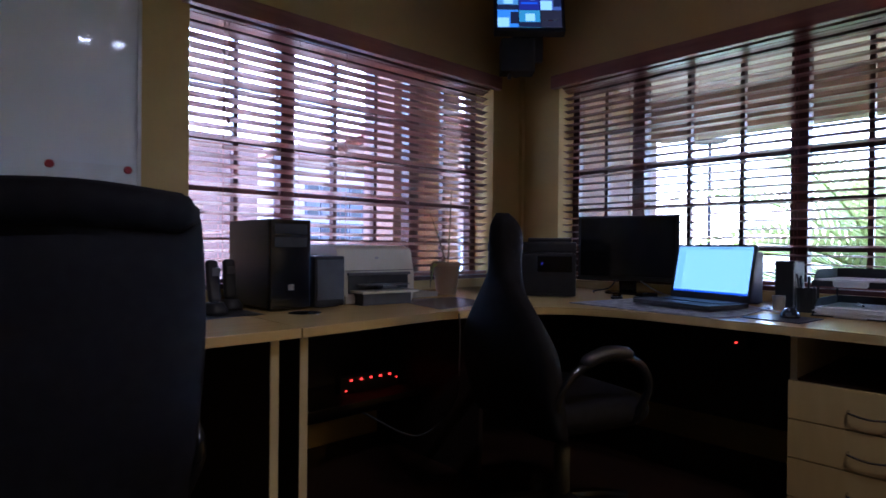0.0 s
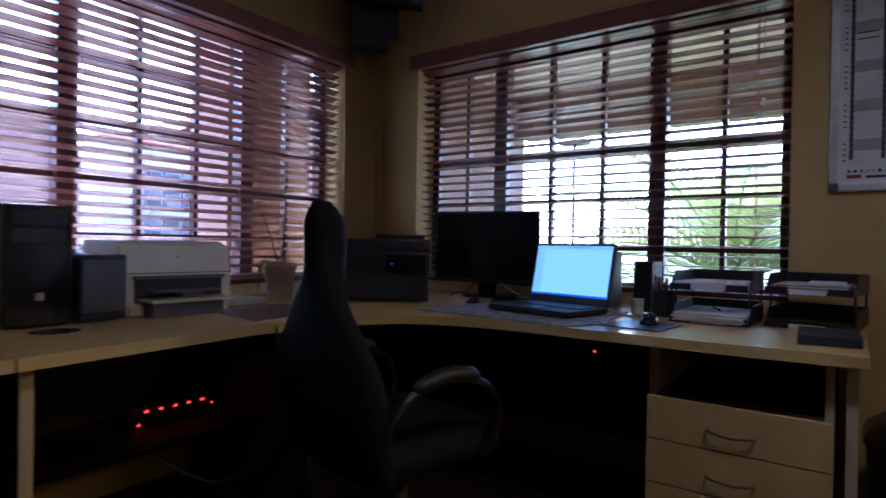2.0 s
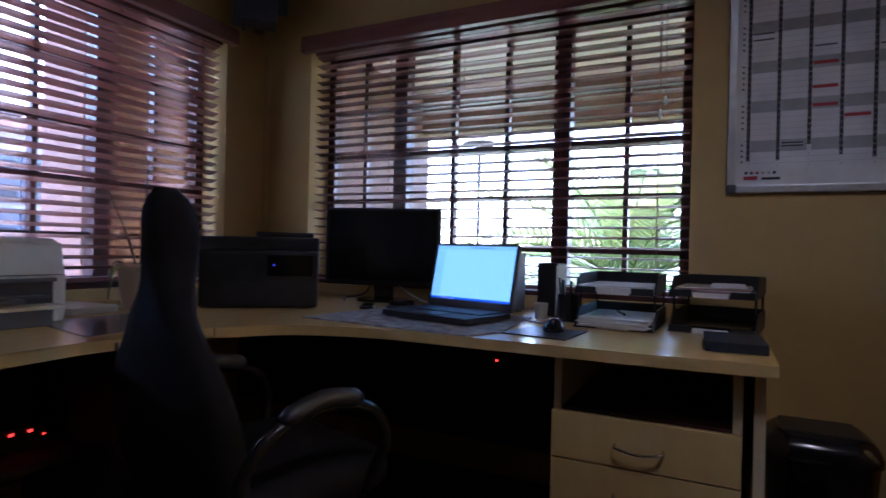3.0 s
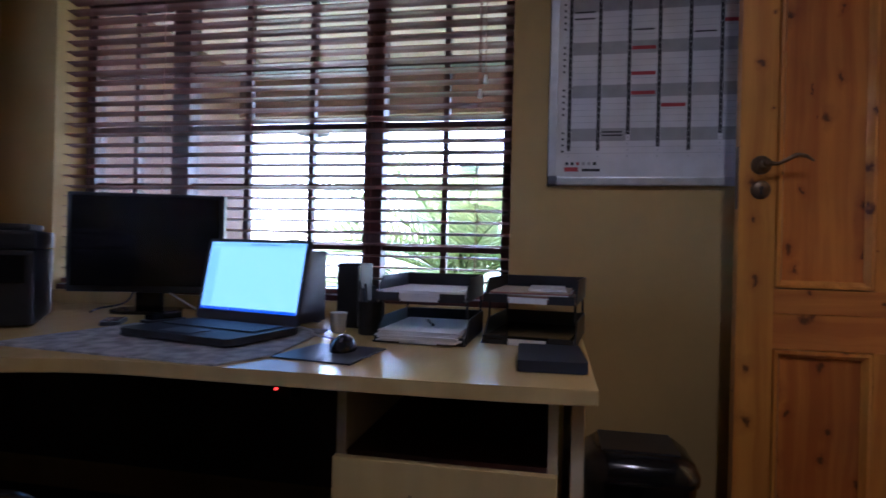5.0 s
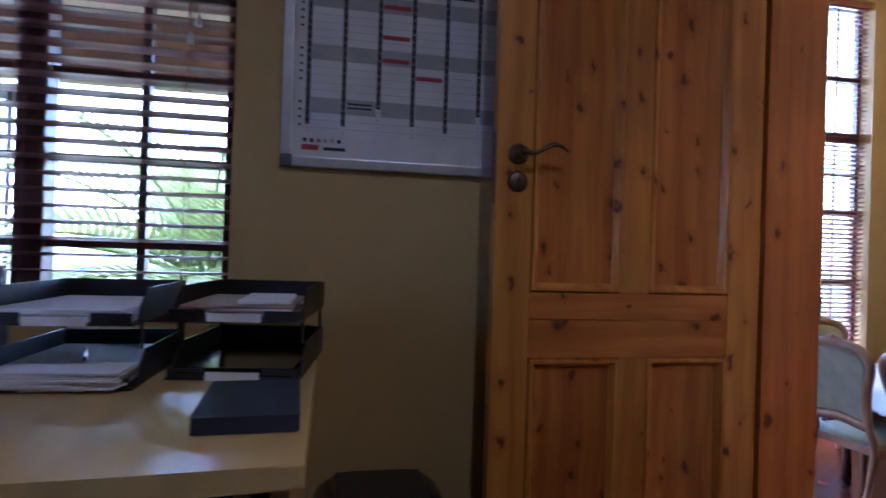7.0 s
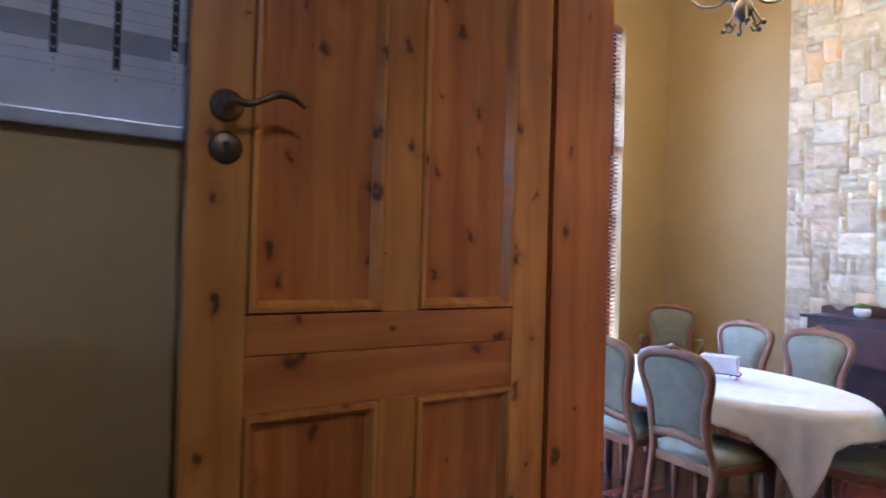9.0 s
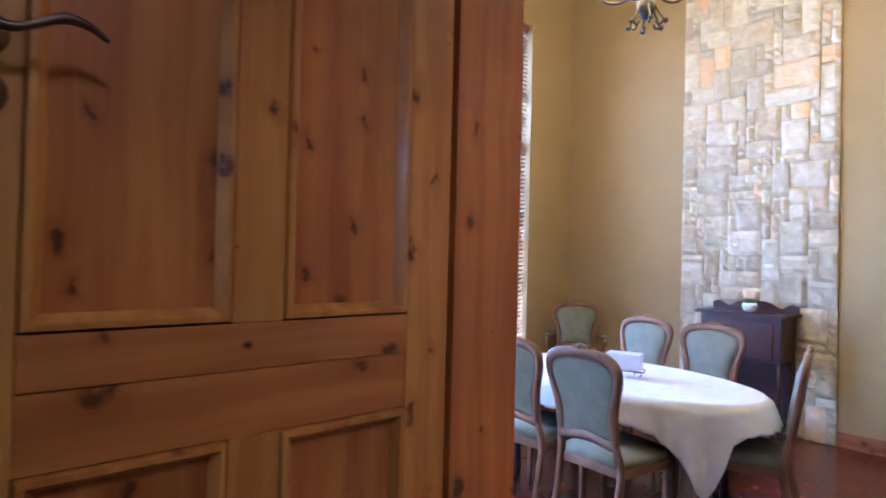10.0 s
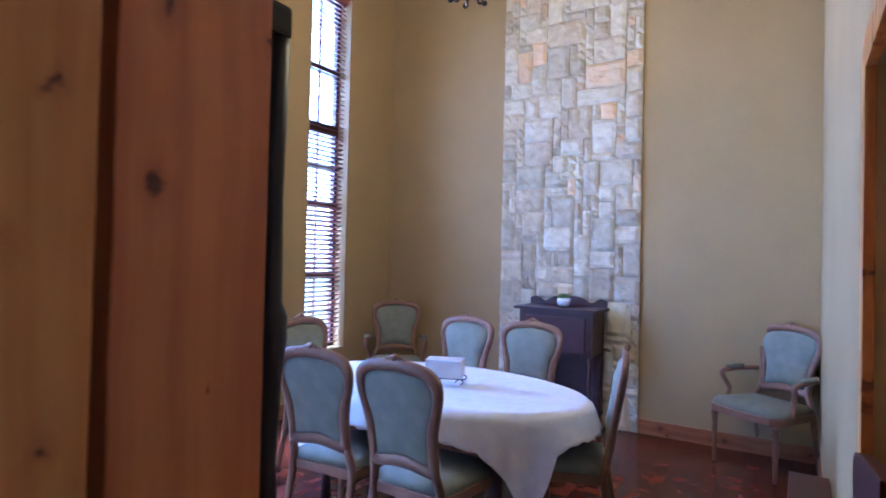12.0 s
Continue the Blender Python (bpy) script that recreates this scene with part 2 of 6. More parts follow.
POT = mat("glazed_pot", (0.42, 0.33, 0.24), (0.36, 0.27, 0.19), 8, 0.35, fine=0.08)
CLOTH = mat("white_damask", (0.88, 0.88, 0.89), (0.80, 0.80, 0.82), 16, 0.7, bump=0.002, fine=0.06)
SAGE = mat("sage_velvet", (0.215, 0.220, 0.155), (0.172, 0.178, 0.122), 14, 0.85, bump=0.0005, fine=0.12)
CHAIRWOOD = mat("carved_beech", (0.23, 0.122, 0.058), (0.16, 0.078, 0.037), 9, 0.38, fine=0.18, bump=0.0003)
DARKWOOD = mat("dark_mahogany", (0.055, 0.018, 0.014), (0.032, 0.011, 0.009), 6, 0.42, fine=0.2, stretch=(1, 1, 4))
EBONY = mat("ebonised_wood", (0.016, 0.013, 0.014), (0.010, 0.008, 0.009), 8, 0.55, fine=0.2)
IRON = mat("wrought_iron", (0.022, 0.017, 0.026), (0.035, 0.022, 0.022), 30, 0.55, metal=0.15, bump=0.0005)
STONE = mat("sandstone", (0.58, 0.51, 0.36), (0.45, 0.375, 0.25), 14, 0.9, bump=0.007, vary=0.2, fine=0.12)
STONE_W = mat("pale_sandstone", (0.62, 0.57, 0.42), (0.50, 0.44, 0.31), 14, 0.9, bump=0.007, vary=0.16, fine=0.12)
STONE_O = mat("ochre_sandstone", (0.66, 0.46, 0.24), (0.60, 0.49, 0.34), 7, 0.85, bump=0.014, vary=0.18, fine=0.14)
MORTAR = mat("mortar", (0.55, 0.48, 0.38), None, 20, 0.9, bump=0.003)
PINKWALL = mat("pink_plaster", (0.245, 0.155, 0.130), (0.21, 0.132, 0.11), 1.5, 0.85, bump=0.002, fine=0.06)
YARDWALL = mat("mauve_plaster", (0.165, 0.105, 0.092), (0.14, 0.088, 0.078), 1.5, 0.85, bump=0.002, fine=0.08)
PALEWALL = mat("pale_plaster", (0.36, 0.34, 0.35), (0.31, 0.29, 0.30), 2.0, 0.85, fine=0.06)
SHUTTER = mat("blue_grey_shutter", (0.10, 0.11, 0.14), (0.08, 0.09, 0.12), 6, 0.6, fine=0.1)
ROOF = mat("roof_tiles", (0.33, 0.17, 0.13), (0.25, 0.12, 0.09), 6, 0.8, fine=0.2)
SOFFIT = mat("soffit_boards", (0.76, 0.63, 0.58), (0.68, 0.56, 0.51), 3, 0.6, fine=0.1, stretch=(1, 8, 1))
LEAF = mat("frond_green", (0.16, 0.24, 0.06), (0.22, 0.30, 0.09), 5, 0.5, vary=0.25)
_n = LEAF.node_tree
_p = _n.nodes["Principled BSDF"]
_t = _n.nodes.new("ShaderNodeBsdfTranslucent")
_t.inputs[0].default_value = (0.36, 0.42, 0.15, 1)
_m = _n.nodes.new("ShaderNodeMixShader")
_m.inputs[0].default_value = 0.25
_n.links.new(_p.outputs[0], _m.inputs[1])
_n.links.new(_t.outputs[0], _m.inputs[2])
_n.links.new(_m.outputs[0], _n.nodes["Material Output"].inputs[0])
LAWN = mat("lawn", (0.12, 0.14, 0.07), (0.17, 0.17, 0.10), 3, 0.9, fine=0.2)
PAVING = mat("paving", (0.44, 0.36, 0.31), (0.38, 0.31, 0.27), 3, 0.8, fine=0.12)
BARK = mat("bark", (0.10, 0.07, 0.05), None, 12, 0.9, bump=0.01)
LED_RED = emitter("red_led", (1.0, 0.04, 0.02), LED)
SCREEN = emitter("laptop_screen", (0.18, 0.365, 0.57), SCR)
SCREEN_BAR = emitter("laptop_taskbar", (0.01, 0.05, 0.36), SCR)
SCREEN_TOP = emitter("laptop_menu", (0.14, 0.30, 0.50), SCR)
TV_COLS = [emitter("tv_tile_" + n, c, SCR) for n, c in (("teal", (0.05, 0.14, 0.24)), ("night", (0.010, 0.013, 0.10)), ("dusk", (0.03, 0.05, 0.13)), ("blue", (0.035, 0.13, 0.36)), ("green", (0.03, 0.14, 0.22)), ("off", (0.010, 0.010, 0.016)))]
TV_PALE = emitter("tv_pale", (0.20, 0.36, 0.52), SCR)
TV_DARK = emitter("tv_dark", (0.006, 0.008, 0.02), SCR)
TV_MID = emitter("tv_mid", (0.015, 0.05, 0.30), SCR)
TV_SHAPES = [[(0.0, 1.0, 0.0, 0.30, TV_DARK), (0.30, 0.75, 0.36, 0.80, TV_PALE)],
             [(0.10, 0.90, 0.34, 0.46, TV_MID), (0.0, 0.35, 0.62, 1.0, TV_DARK), (0.55, 0.8, 0.6, 0.66, TV_PALE)],
             [(0.0, 0.55, 0.0, 0.55, TV_PALE), (0.62, 1.0, 0.2, 0.9, TV_DARK)]]
BULB = emitter("warm_bulb", (1.0, 0.72, 0.36), 3.0)
DOWNLIGHT = emitter("downlight_glow", (0.95, 0.97, 1.0), DOWN)


# ---------- mesh helpers ----------
def part(name, bm, material, parent=None, label="", smooth=False, category="", group="", kind="", bevel=0.0):
    """Link a bmesh as one mesh object under parent."""
    if bevel:
        bmesh.ops.bevel(bm, geom=bm.edges[:], offset=bevel, segments=2, profile=0.7, affect="EDGES", clamp_overlap=True)
    me = bpy.data.meshes.new(name)
    bmesh.ops.recalc_face_normals(bm, faces=bm.faces)
    bm.to_mesh(me)
    bm.free()
    me.materials.append(material)
    if smooth:
        me.shade_smooth()
    ob = new(name, me)
    if parent is not None:
        ob.parent = parent
    return tagged(ob, label, category, group, kind)


def thing(name, label, category, at=(0, 0, 0), rz=0.0, group="", kind=""):
    ob = new(name)
    ob.empty_display_size = 0.1
    ob.matrix_basis = pose(*at, 0, 0, rz)
    return tagged(ob, label, category, group, kind)


def box(*bounds, bm=None, m=None):
    """A box from x0, x1, y0, y1, z0, z1; added to bm if given."""
    x0, x1, y0, y1, z0, z1 = bounds
    bm = bm or bmesh.new()
    r = bmesh.ops.create_cube(bm, size=1.0)
    for v in r["verts"]:
        v.co = Vector(((x0 + x1) / 2 + v.co.x * (x1 - x0), (y0 + y1) / 2 + v.co.y * (y1 - y0), (z0 + z1) / 2 + v.co.z * (z1 - z0)))
        if m is not None:
            v.co = m @ v.co
    return bm


def lathe(profile, seg=20, bm=None, m=None):
    """Turn (radius, z) pairs about z."""
    bm = bm or bmesh.new()
    rings = []
    for r, z in profile:
        ring = [bm.verts.new((max(r, 1e-4) * math.cos(a), max(r, 1e-4) * math.sin(a), z)) for a in [2 * math.pi * i / seg for i in range(seg)]]
        rings.append(ring)
    for a, b in zip(rings, rings[1:]):
        for i in range(seg):
            bm.faces.new((a[i], a[(i + 1) % seg], b[(i + 1) % seg], b[i]))
    bm.faces.new(rings[0][::-1])
    bm.faces.new(rings[-1])
    if m is not None:
        for ring in rings:
            for v in ring:
                v.co = m @ v.co
    return bm


def tube(points, radius, seg=8, bm=None):
    """A round bar along points; radius is a number or one per point."""
    bm = bm or bmesh.new()
    pts = [Vector(p) for p in points]
    rad = radius if isinstance(radius, (list, tuple)) else [radius] * len(pts)
    rings, side = [], None
    for i, p in enumerate(pts):
        d = (pts[min(i + 1, len(pts) - 1)] - pts[max(i - 1, 0)]).normalized()
        if side is None:
            side = d.orthogonal().normalized()
        side = (side - d * side.dot(d)).normalized()
        up = d.cross(side)
        rings.append([bm.verts.new(p + rad[i] * (side * math.cos(a) + up * math.sin(a))) for a in [2 * math.pi * k / seg for k in range(seg)]])
    for a, b in zip(rings, rings[1:]):
        for k in range(seg):
            bm.faces.new((a[k], a[(k + 1) % seg], b[(k + 1) % seg], b[k]))
    bm.faces.new(rings[0][::-1])
    bm.faces.new(rings[-1])
    return bm


def slab(outline, z0, z1, bm=None):
    """A plate with the outline (x, y) between two heights."""
    bm = bm or bmesh.new()
    lo = [bm.verts.new((x, y, z0)) for x, y in outline]
    hi = [bm.verts.new((x, y, z1)) for x, y in outline]
    n = len(outline)
    for i in range(n):
        bm.faces.new((lo[i], lo[(i + 1) % n], hi[(i + 1) % n], hi[i]))
    bm.faces.new(lo[::-1])
    bm.faces.new(hi)
    return bm


def smooth_line(ctrl, steps=6):
    """Catmull-Rom points through ctrl."""
    c = [Vector(p) for p in ctrl]
    c = [2 * c[0] - c[1]] + c + [2 * c[-1] - c[-2]]
    out = []
    for i in range(1, len(c) - 2):
        for s in range(steps):
            t = s / steps
            a, b, d, e = c[i - 1], c[i], c[i + 1], c[i + 2]
            out.append(0.5 * (2 * b + (d - a) * t + (2 * a - 5 * b + 4 * d - e) * t * t + (3 * b - a - 3 * d + e) * t ** 3))
    return out + [c[-2]]


def wall(name, axis, at0, at1, u0, u1, z0, z1, holes, material, label):
    """A wall across x ('x': faces at x=at0, at1; runs along y) or y, with rectangular openings (u0, u1, z0, z1)."""
    us = sorted({u0, u1, *[h[0] for h in holes], *[h[1] for h in holes]})
    zs = sorted({z0, z1, *[h[2] for h in holes], *[h[3] for h in holes]})
    solid = lambda i, k: 0 <= i < len(us) - 1 and 0 <= k < len(zs) - 1 and not any(h[0] <= us[i] and us[i + 1] <= h[1] and h[2] <= zs[k] and zs[k + 1] <= h[3] for h in holes)
    bm = bmesh.new()
    vs = {}

    def v(u, z, s):
        key = (u, z, s)
        if key not in vs:
            a = at1 if s else at0
            vs[key] = bm.verts.new((a, u, z) if axis == "x" else (u, a, z))
        return vs[key]
    for i in range(len(us) - 1):
        for k in range(len(zs) - 1):
            if not solid(i, k):
                continue
            a, b, c, d = us[i], us[i + 1], zs[k], zs[k + 1]
            for s in (0, 1):
                bm.faces.new([v(a, c, s), v(b, c, s), v(b, d, s), v(a, d, s)])
            for di, dk, p, q in ((-1, 0, (a, c), (a, d)), (1, 0, (b, c), (b, d)), (0, -1, (a, c), (b, c)), (0, 1, (a, d), (b, d))):
                if not solid(i + di, k + dk):
                    bm.faces.new([v(*p, 0), v(*q, 0), v(*q, 1), v(*p, 1)])
    return part(name, bm, material, None, label, category="wall", kind="structure")


# ---------- office shell ----------
EX, NY, SY = 2.98, 2.498, -1.10        # inner faces: east, north, south
OW, OH = -3.40, 2.60                   # west face and ceiling of the office
DF = -0.45                             # floor of the dining room, some steps lower
DX0, DX1, DY, DH = 2.085, 6.12, -5.92, 4.50
N_WIN = (0.82, 2.70, 0.80, 2.04)       # x0, x1, z0, z1
E_WIN = (0.335, 2.19, 0.80, 2.04)      # y0, y1, z0, z1

wall("wall_north", "y", NY, NY + 0.24, OW - 0.2, EX, -0.5, OH, [N_WIN], OFFICE_WALL, "ochre painted plaster wall with wide window")
wall("wall_east", "x", EX, EX + 0.24, SY - 0.19, NY + 0.24, -0.5, OH, [E_WIN], OFFICE_WALL, "ochre painted plaster wall with wide window")
wall("wall_west", "x", OW - 0.2, OW, SY - 0.19, NY, -0.5, OH, [], OFFICE_WALL, "plain ochre painted office wall")
DOOR_HOLE = (2.03, 2.83, 0.0, 2.10)
wall("wall_south", "y", SY - 0.095, SY, OW, EX, -0.5, OH, [DOOR_HOLE], OFFICE_WALL, "ochre painted wall with doorway to dining room")
part("floor", box(OW, EX, SY - 0.19, NY, -0.12, 0.0), OFFICE_FLOOR, None, "dark office floor", category="floor", kind="structure")
part("ceiling", box(OW - 0.2, EX + 0.24, SY - 0.095, NY + 0.24, OH, OH + 0.15), CEIL, None, "plain white office ceiling", category="ceiling", kind="structure")


# added overhang, out of view, that blocks the sun from the north blind
part("eaves", box(OW - 0.2, EX + 0.24, NY + 0.241, NY + 1.05, OH + 0.02, OH + 0.12), SOFFIT, None, "added unseen eaves keeping sun off the window wall", category="eaves", kind="structure")


def window(name, axis, plane, u0, u1, z0, z1, mullions, bars, rows, label):
    """A timber window: outer frame, wide mullions, glazing bars, panes and sill, as parts. axis: the wall's normal."""
    w = thing(name, label, "window", kind="structure")

    def bx(ua, ub, a0, a1, za, zb):
        return box(a0, a1, ua, ub, za, zb) if axis == "x" else box(ua, ub, a0, a1, za, zb)
    p0, p1 = plane, plane + 0.06
    t = 0.045
    for nm, r in (("window_frame", (u0, u0 + t, z0, z1)), ("window_frame", (u1 - t, u1, z0, z1)), ("window_frame", (u0 + t, u1 - t, z0, z0 + t)), ("window_frame", (u0 + t, u1 - t, z1 - t, z1))):
        part(nm, bx(r[0], r[1], p0, p1, r[2], r[3]), FRAME, w, bevel=0.004)
    for mpos in mullions:
        part("mullion", bx(mpos - 0.038, mpos + 0.038, p0 - 0.015, p1, z0 + t, z1 - t), FRAME, w, bevel=0.004)
    edges = [u0 + t] + [e for mpos in mullions for e in (mpos - 0.038, mpos + 0.038)] + [u1 - t]
    for i in range(0, len(edges), 2):
        a, b = edges[i], edges[i + 1]
        for zb in rows:
            part("glazing_bar", bx(a, b, p0 + 0.012, p1 - 0.012, zb - 0.011, zb + 0.011), FRAME, w)
        cuts = [a] + [x for x in bars if a < x < b] + [b]
        for x in cuts[1:-1]:
            part("glazing_bar", bx(x - 0.011, x + 0.011, p0 + 0.009, p1 - 0.015, z0 + t, z1 - t), FRAME, w)
        pane = part("pane", bx(a, b, p0 + 0.033, p0 + 0.036, z0 + t, z1 - t), GLASS, w, "clear glass pane")
        pane.visible_shadow = False
    part("window_sill", bx(u0 + 0.002, u1 - 0.002, plane - 0.14, plane - 0.001, z0 + 0.001, z0 + 0.022), FRAME, w, bevel=0.003)
    return w


window("window_1", "y", NY + 0.16, *N_WIN, [1.345, 2.165], [1.09, 1.635, 1.90, 2.43], [1.02, 1.255, 1.49, 1.76], "dark timber casement window with small panes")
window("window_2", "x", EX + 0.16, *E_WIN, [0.88, 1.72], [0.60, 1.15, 1.43, 1.95], [1.00, 1.24, 1.48, 1.72], "dark timber casement window with small panes")


def blind(name, axis, face, u0, u1, z0, z1, into, cords, label):
    """A wooden venetian blind with level slats, valance, bottom rail and ladder cords. into: +1 when the reveal lies towards larger coordinates."""
    w = thing(name, label, "window blind")

    def bx(ua, ub, a0, a1, za, zb, bm=None):
        a0, a1 = min(a0, a1), max(a0, a1)
        return box(a0, a1, ua, ub, za, zb, bm=bm) if axis == "x" else box(ua, ub, a0, a1, za, zb, bm=bm)
    part("valance", bx(u0 - 0.035, u1 + 0.035, face - into * 0.045, face - into * 0.004, z1 - 0.035, z1 + 0.046), SLAT, w, bevel=0.006)
    part("headrail", bx(u0 + 0.004, u1 - 0.004, face + into * 0.03, face + into * 0.09, z1 - 0.034, z1 - 0.003), SLAT, w)
    mid = face + into * 0.065
    pitch, n = 0.0425, int((z1 - 0.03 - z0 - 0.06) / 0.0425)
    me = None
    for i in range(n):
        z = z1 - 0.048 - i * pitch
        if me is None:
            bm = bmesh.new()
            prof = [(-0.025, -0.0005), (-0.012, 0.0022), (0.012, 0.0022), (0.025, -0.0005), (0.024, -0.003), (0.0, -0.0012), (-0.024, -0.003)]
            ends = []
            for u in (u0 + 0.008, u1 - 0.008):
                ends.append([bm.verts.new((a, u, zz) if axis == "x" else (u, a, zz)) for a, zz in prof])
            for k in range(len(prof)):
                bm.faces.new((ends[0][k], ends[0][(k + 1) % len(prof)], ends[1][(k + 1) % len(prof)], ends[1][k]))
            bm.faces.new(ends[0])
            bm.faces.new(ends[1][::-1])
            bmesh.ops.recalc_face_normals(bm, faces=bm.faces)
            me = bpy.data.meshes.new("slat")
            bm.to_mesh(me)
            bm.free()
            me.materials.append(SLAT)
        s = new("slat", me)
        s.parent = w
        tip = random.uniform(-1.2, 1.2)
        s.matrix_basis = pose(mid if axis == "x" else 0, 0 if axis == "x" else mid, z, tip - 17 if axis == "y" else 0, tip + 7 if axis == "x" else 0, 0)
    part("bottom_rail", bx(u0 + 0.008, u1 - 0.008, mid - 0.026, mid + 0.026, z0 + 0.026, z0 + 0.046), SLAT, w, bevel=0.004)
    for u in cords:
        for a in (-0.0265, 0.0265):
            pts = [(mid + a, u, z) if axis == "x" else (u, mid + a, z) for z in (z0 + 0.05, z1 - 0.05)]
            part("ladder_cord", tube(pts, 0.0016, 5), CORD, w)
    u = u0 + 0.10 if axis == "x" else u0 + 0.16
    a = face + into * 0.03
    for du, zl in ((0, z1 - 0.42), (0.018, z1 - 0.47)):
        pts = [(a, u + du, z) if axis == "x" else (u + du, a, z) for z in (zl, z1 - 0.05)]
        part("pull_cord", tube(pts, 0.0014, 5), CORD, w)
        tz = Matrix.Translation((a, u + du, zl - 0.03) if axis == "x" else (u + du, a, zl - 0.03))
        part("cord_tassel", lathe([(0.003, 0.03), (0.006, 0.02), (0.008, 0.0), (0.003, -0.003)], 8, m=tz), WHITE if axis == "x" else SLAT, w)
    return w


blind("venetian_blind", "y", NY, *N_WIN, 1, [0.98, 1.35, 1.62, 2.16, 2.58], "mahogany wooden venetian blind with open slats in window")
blind("venetian_blind", "x", EX, *E_WIN, 1, [0.46, 0.87, 1.34, 1.72, 2.06], "mahogany wooden venetian blind with open slats in window")

# ---------- doorway and pine door ----------
fr = thing("door_frame", "red-brown varnished pine door frame", "door frame", kind="structure")
part("jamb", box(2.78, 2.83, SY - 0.204, SY - 0.018, 0.0, 2.10), PINE_RED, fr, bevel=0.003)
part("jamb", box(2.03, 2.075, SY - 0.19, SY - 0.004, 0.0, 2.10), PINE_RED, fr, bevel=0.003)
part("head", box(2.075, 2.78, SY - 0.19, SY - 0.004, 2.05, 2.10), PINE_RED, fr, bevel=0.003)


def pine_door(name, label):
    """A panelled leaf: x 0 (room face) to 0.042, y 0 (lock edge) to -0.765 (hinge edge)."""
    d = thing(name, label, "door", (2.78, -0.333, 0.008), 0.0, kind="structure")
    W, H, T = 0.769, 2.04, 0.042
    lock, mid0, mid1, hinge = 0.098, 0.352, 0.432, 0.672
    part("stile", box(0, T, -lock, 0, 0, H), PINE, d, bevel=0.003)
    part("stile", box(0, T, -W, -hinge, 0, H), PINE, d, bevel=0.003)
    for a, b in ((0.0, 0.19), (0.835, 0.905), (1.93, H)):
        part("rail", box(0.001, T - 0.001, -hinge, -lock, a, b), PINE_H, d, bevel=0.002)
    part("rail", box(0.004, T - 0.004, -hinge, -lock, 0.735, 0.835), PINE_H, d, bevel=0.002)
    for a, b in ((0.19, 0.735), (0.905, 1.93)):
        part("muntin", box(0.001, T - 0.001, -mid1, -mid0, a, b), PINE, d, bevel=0.002)
        for y0, y1 in ((lock, mid0), (mid1, hinge)):
            part("panel", box(0.014, T - 0.014, -y1, -y0, a, b), PINE_P, d)
            for fx, s in ((0.0, -1), (T, 1)):
                bm = bmesh.new()
                pr = [(0.0, 0.0145), (0.004, -0.004), (0.012, -0.005), (0.018, 0.004), (0.024, 0.0145)]
                loops = []
                for off, dep in pr:
                    xx = dep if s < 0 else T - dep
                    loops.append([bm.verts.new((xx, yy, zz)) for yy, zz in ((-y0 - off, a + off), (-y1 + off, a + off), (-y1 + off, b - off), (-y0 - off, b - off))])
                for la, lb in zip(loops, loops[1:]):
                    for k in range(4):
                        bm.faces.new((la[k], la[(k + 1) % 4], lb[(k + 1) % 4], lb[k]))
                part("panel_moulding", bm, PINE, d)
    rot = Matrix.Rotation(radians(-90), 4, "Y")
    # lever handle and key plate
    hm = Matrix.Translation((0, -0.056, 1.255)) @ rot
    h = part("door_handle", lathe([(0.027, 0.0), (0.027, 0.004), (0.022, 0.009), (0.012, 0.012), (0.010, 0.045), (0.012, 0.05)], 24, m=hm), BRASS, d, "antique brass lever handle", smooth=True)
    path = smooth_line([(-0.045, -0.056, 1.256), (-0.047, -0.082, 1.252), (-0.047, -0.105, 1.262), (-0.046, -0.130, 1.275), (-0.045, -0.155, 1.273), (-0.042, -0.176, 1.261)], 5)
    n = len(path)
    part("lever", tube(path, [0.0078 - 0.0025 * math.sin(math.pi * min(1, 1.6 * i / n)) if i < n * 0.6 else 0.0068 - 0.004 * (i / n - 0.6) / 0.4 for i in range(n)], 10), BRASS, h, smooth=True)
    km = Matrix.Translation((0, -0.056, 1.185)) @ rot
    kp = part("key_plate", lathe([(0.027, 0.0), (0.027, 0.003), (0.022, 0.007), (0.004, 0.008)], 24, m=km), BRASS, d, "round brass key escutcheon", smooth=True)
    bm = lathe([(0.006, 0.0), (0.006, 0.0008)], 12, m=Matrix.Translation((-0.0075, -0.056, 1.189)) @ rot)
    box(-0.0085, -0.0075, -0.0585, -0.0535, 1.172, 1.187, bm=bm)
    part("keyhole", bm, INK, kp)
    part("lock_plate", box(0.008, T - 0.008, -0.0005, 0.0015, 1.13, 1.31), BRASS, d, "brass lock edge plate")
    for z in (0.20, 1.78):
        part("hinge", lathe([(0.006, 0), (0.006, 0.1)], 10, m=Matrix.Translation((0.002, -W - 0.002, z))), BRASS, d)
    return d


pine_door("door_1", "open varnished knotty pine panelled door with brass lever")

# ---------- office furniture ----------
def desk_part(name, outline, z0, z1, material, parent, bev=0.003):
    return part(name, slab(outline, z0, z1), material, parent, bevel=bev)


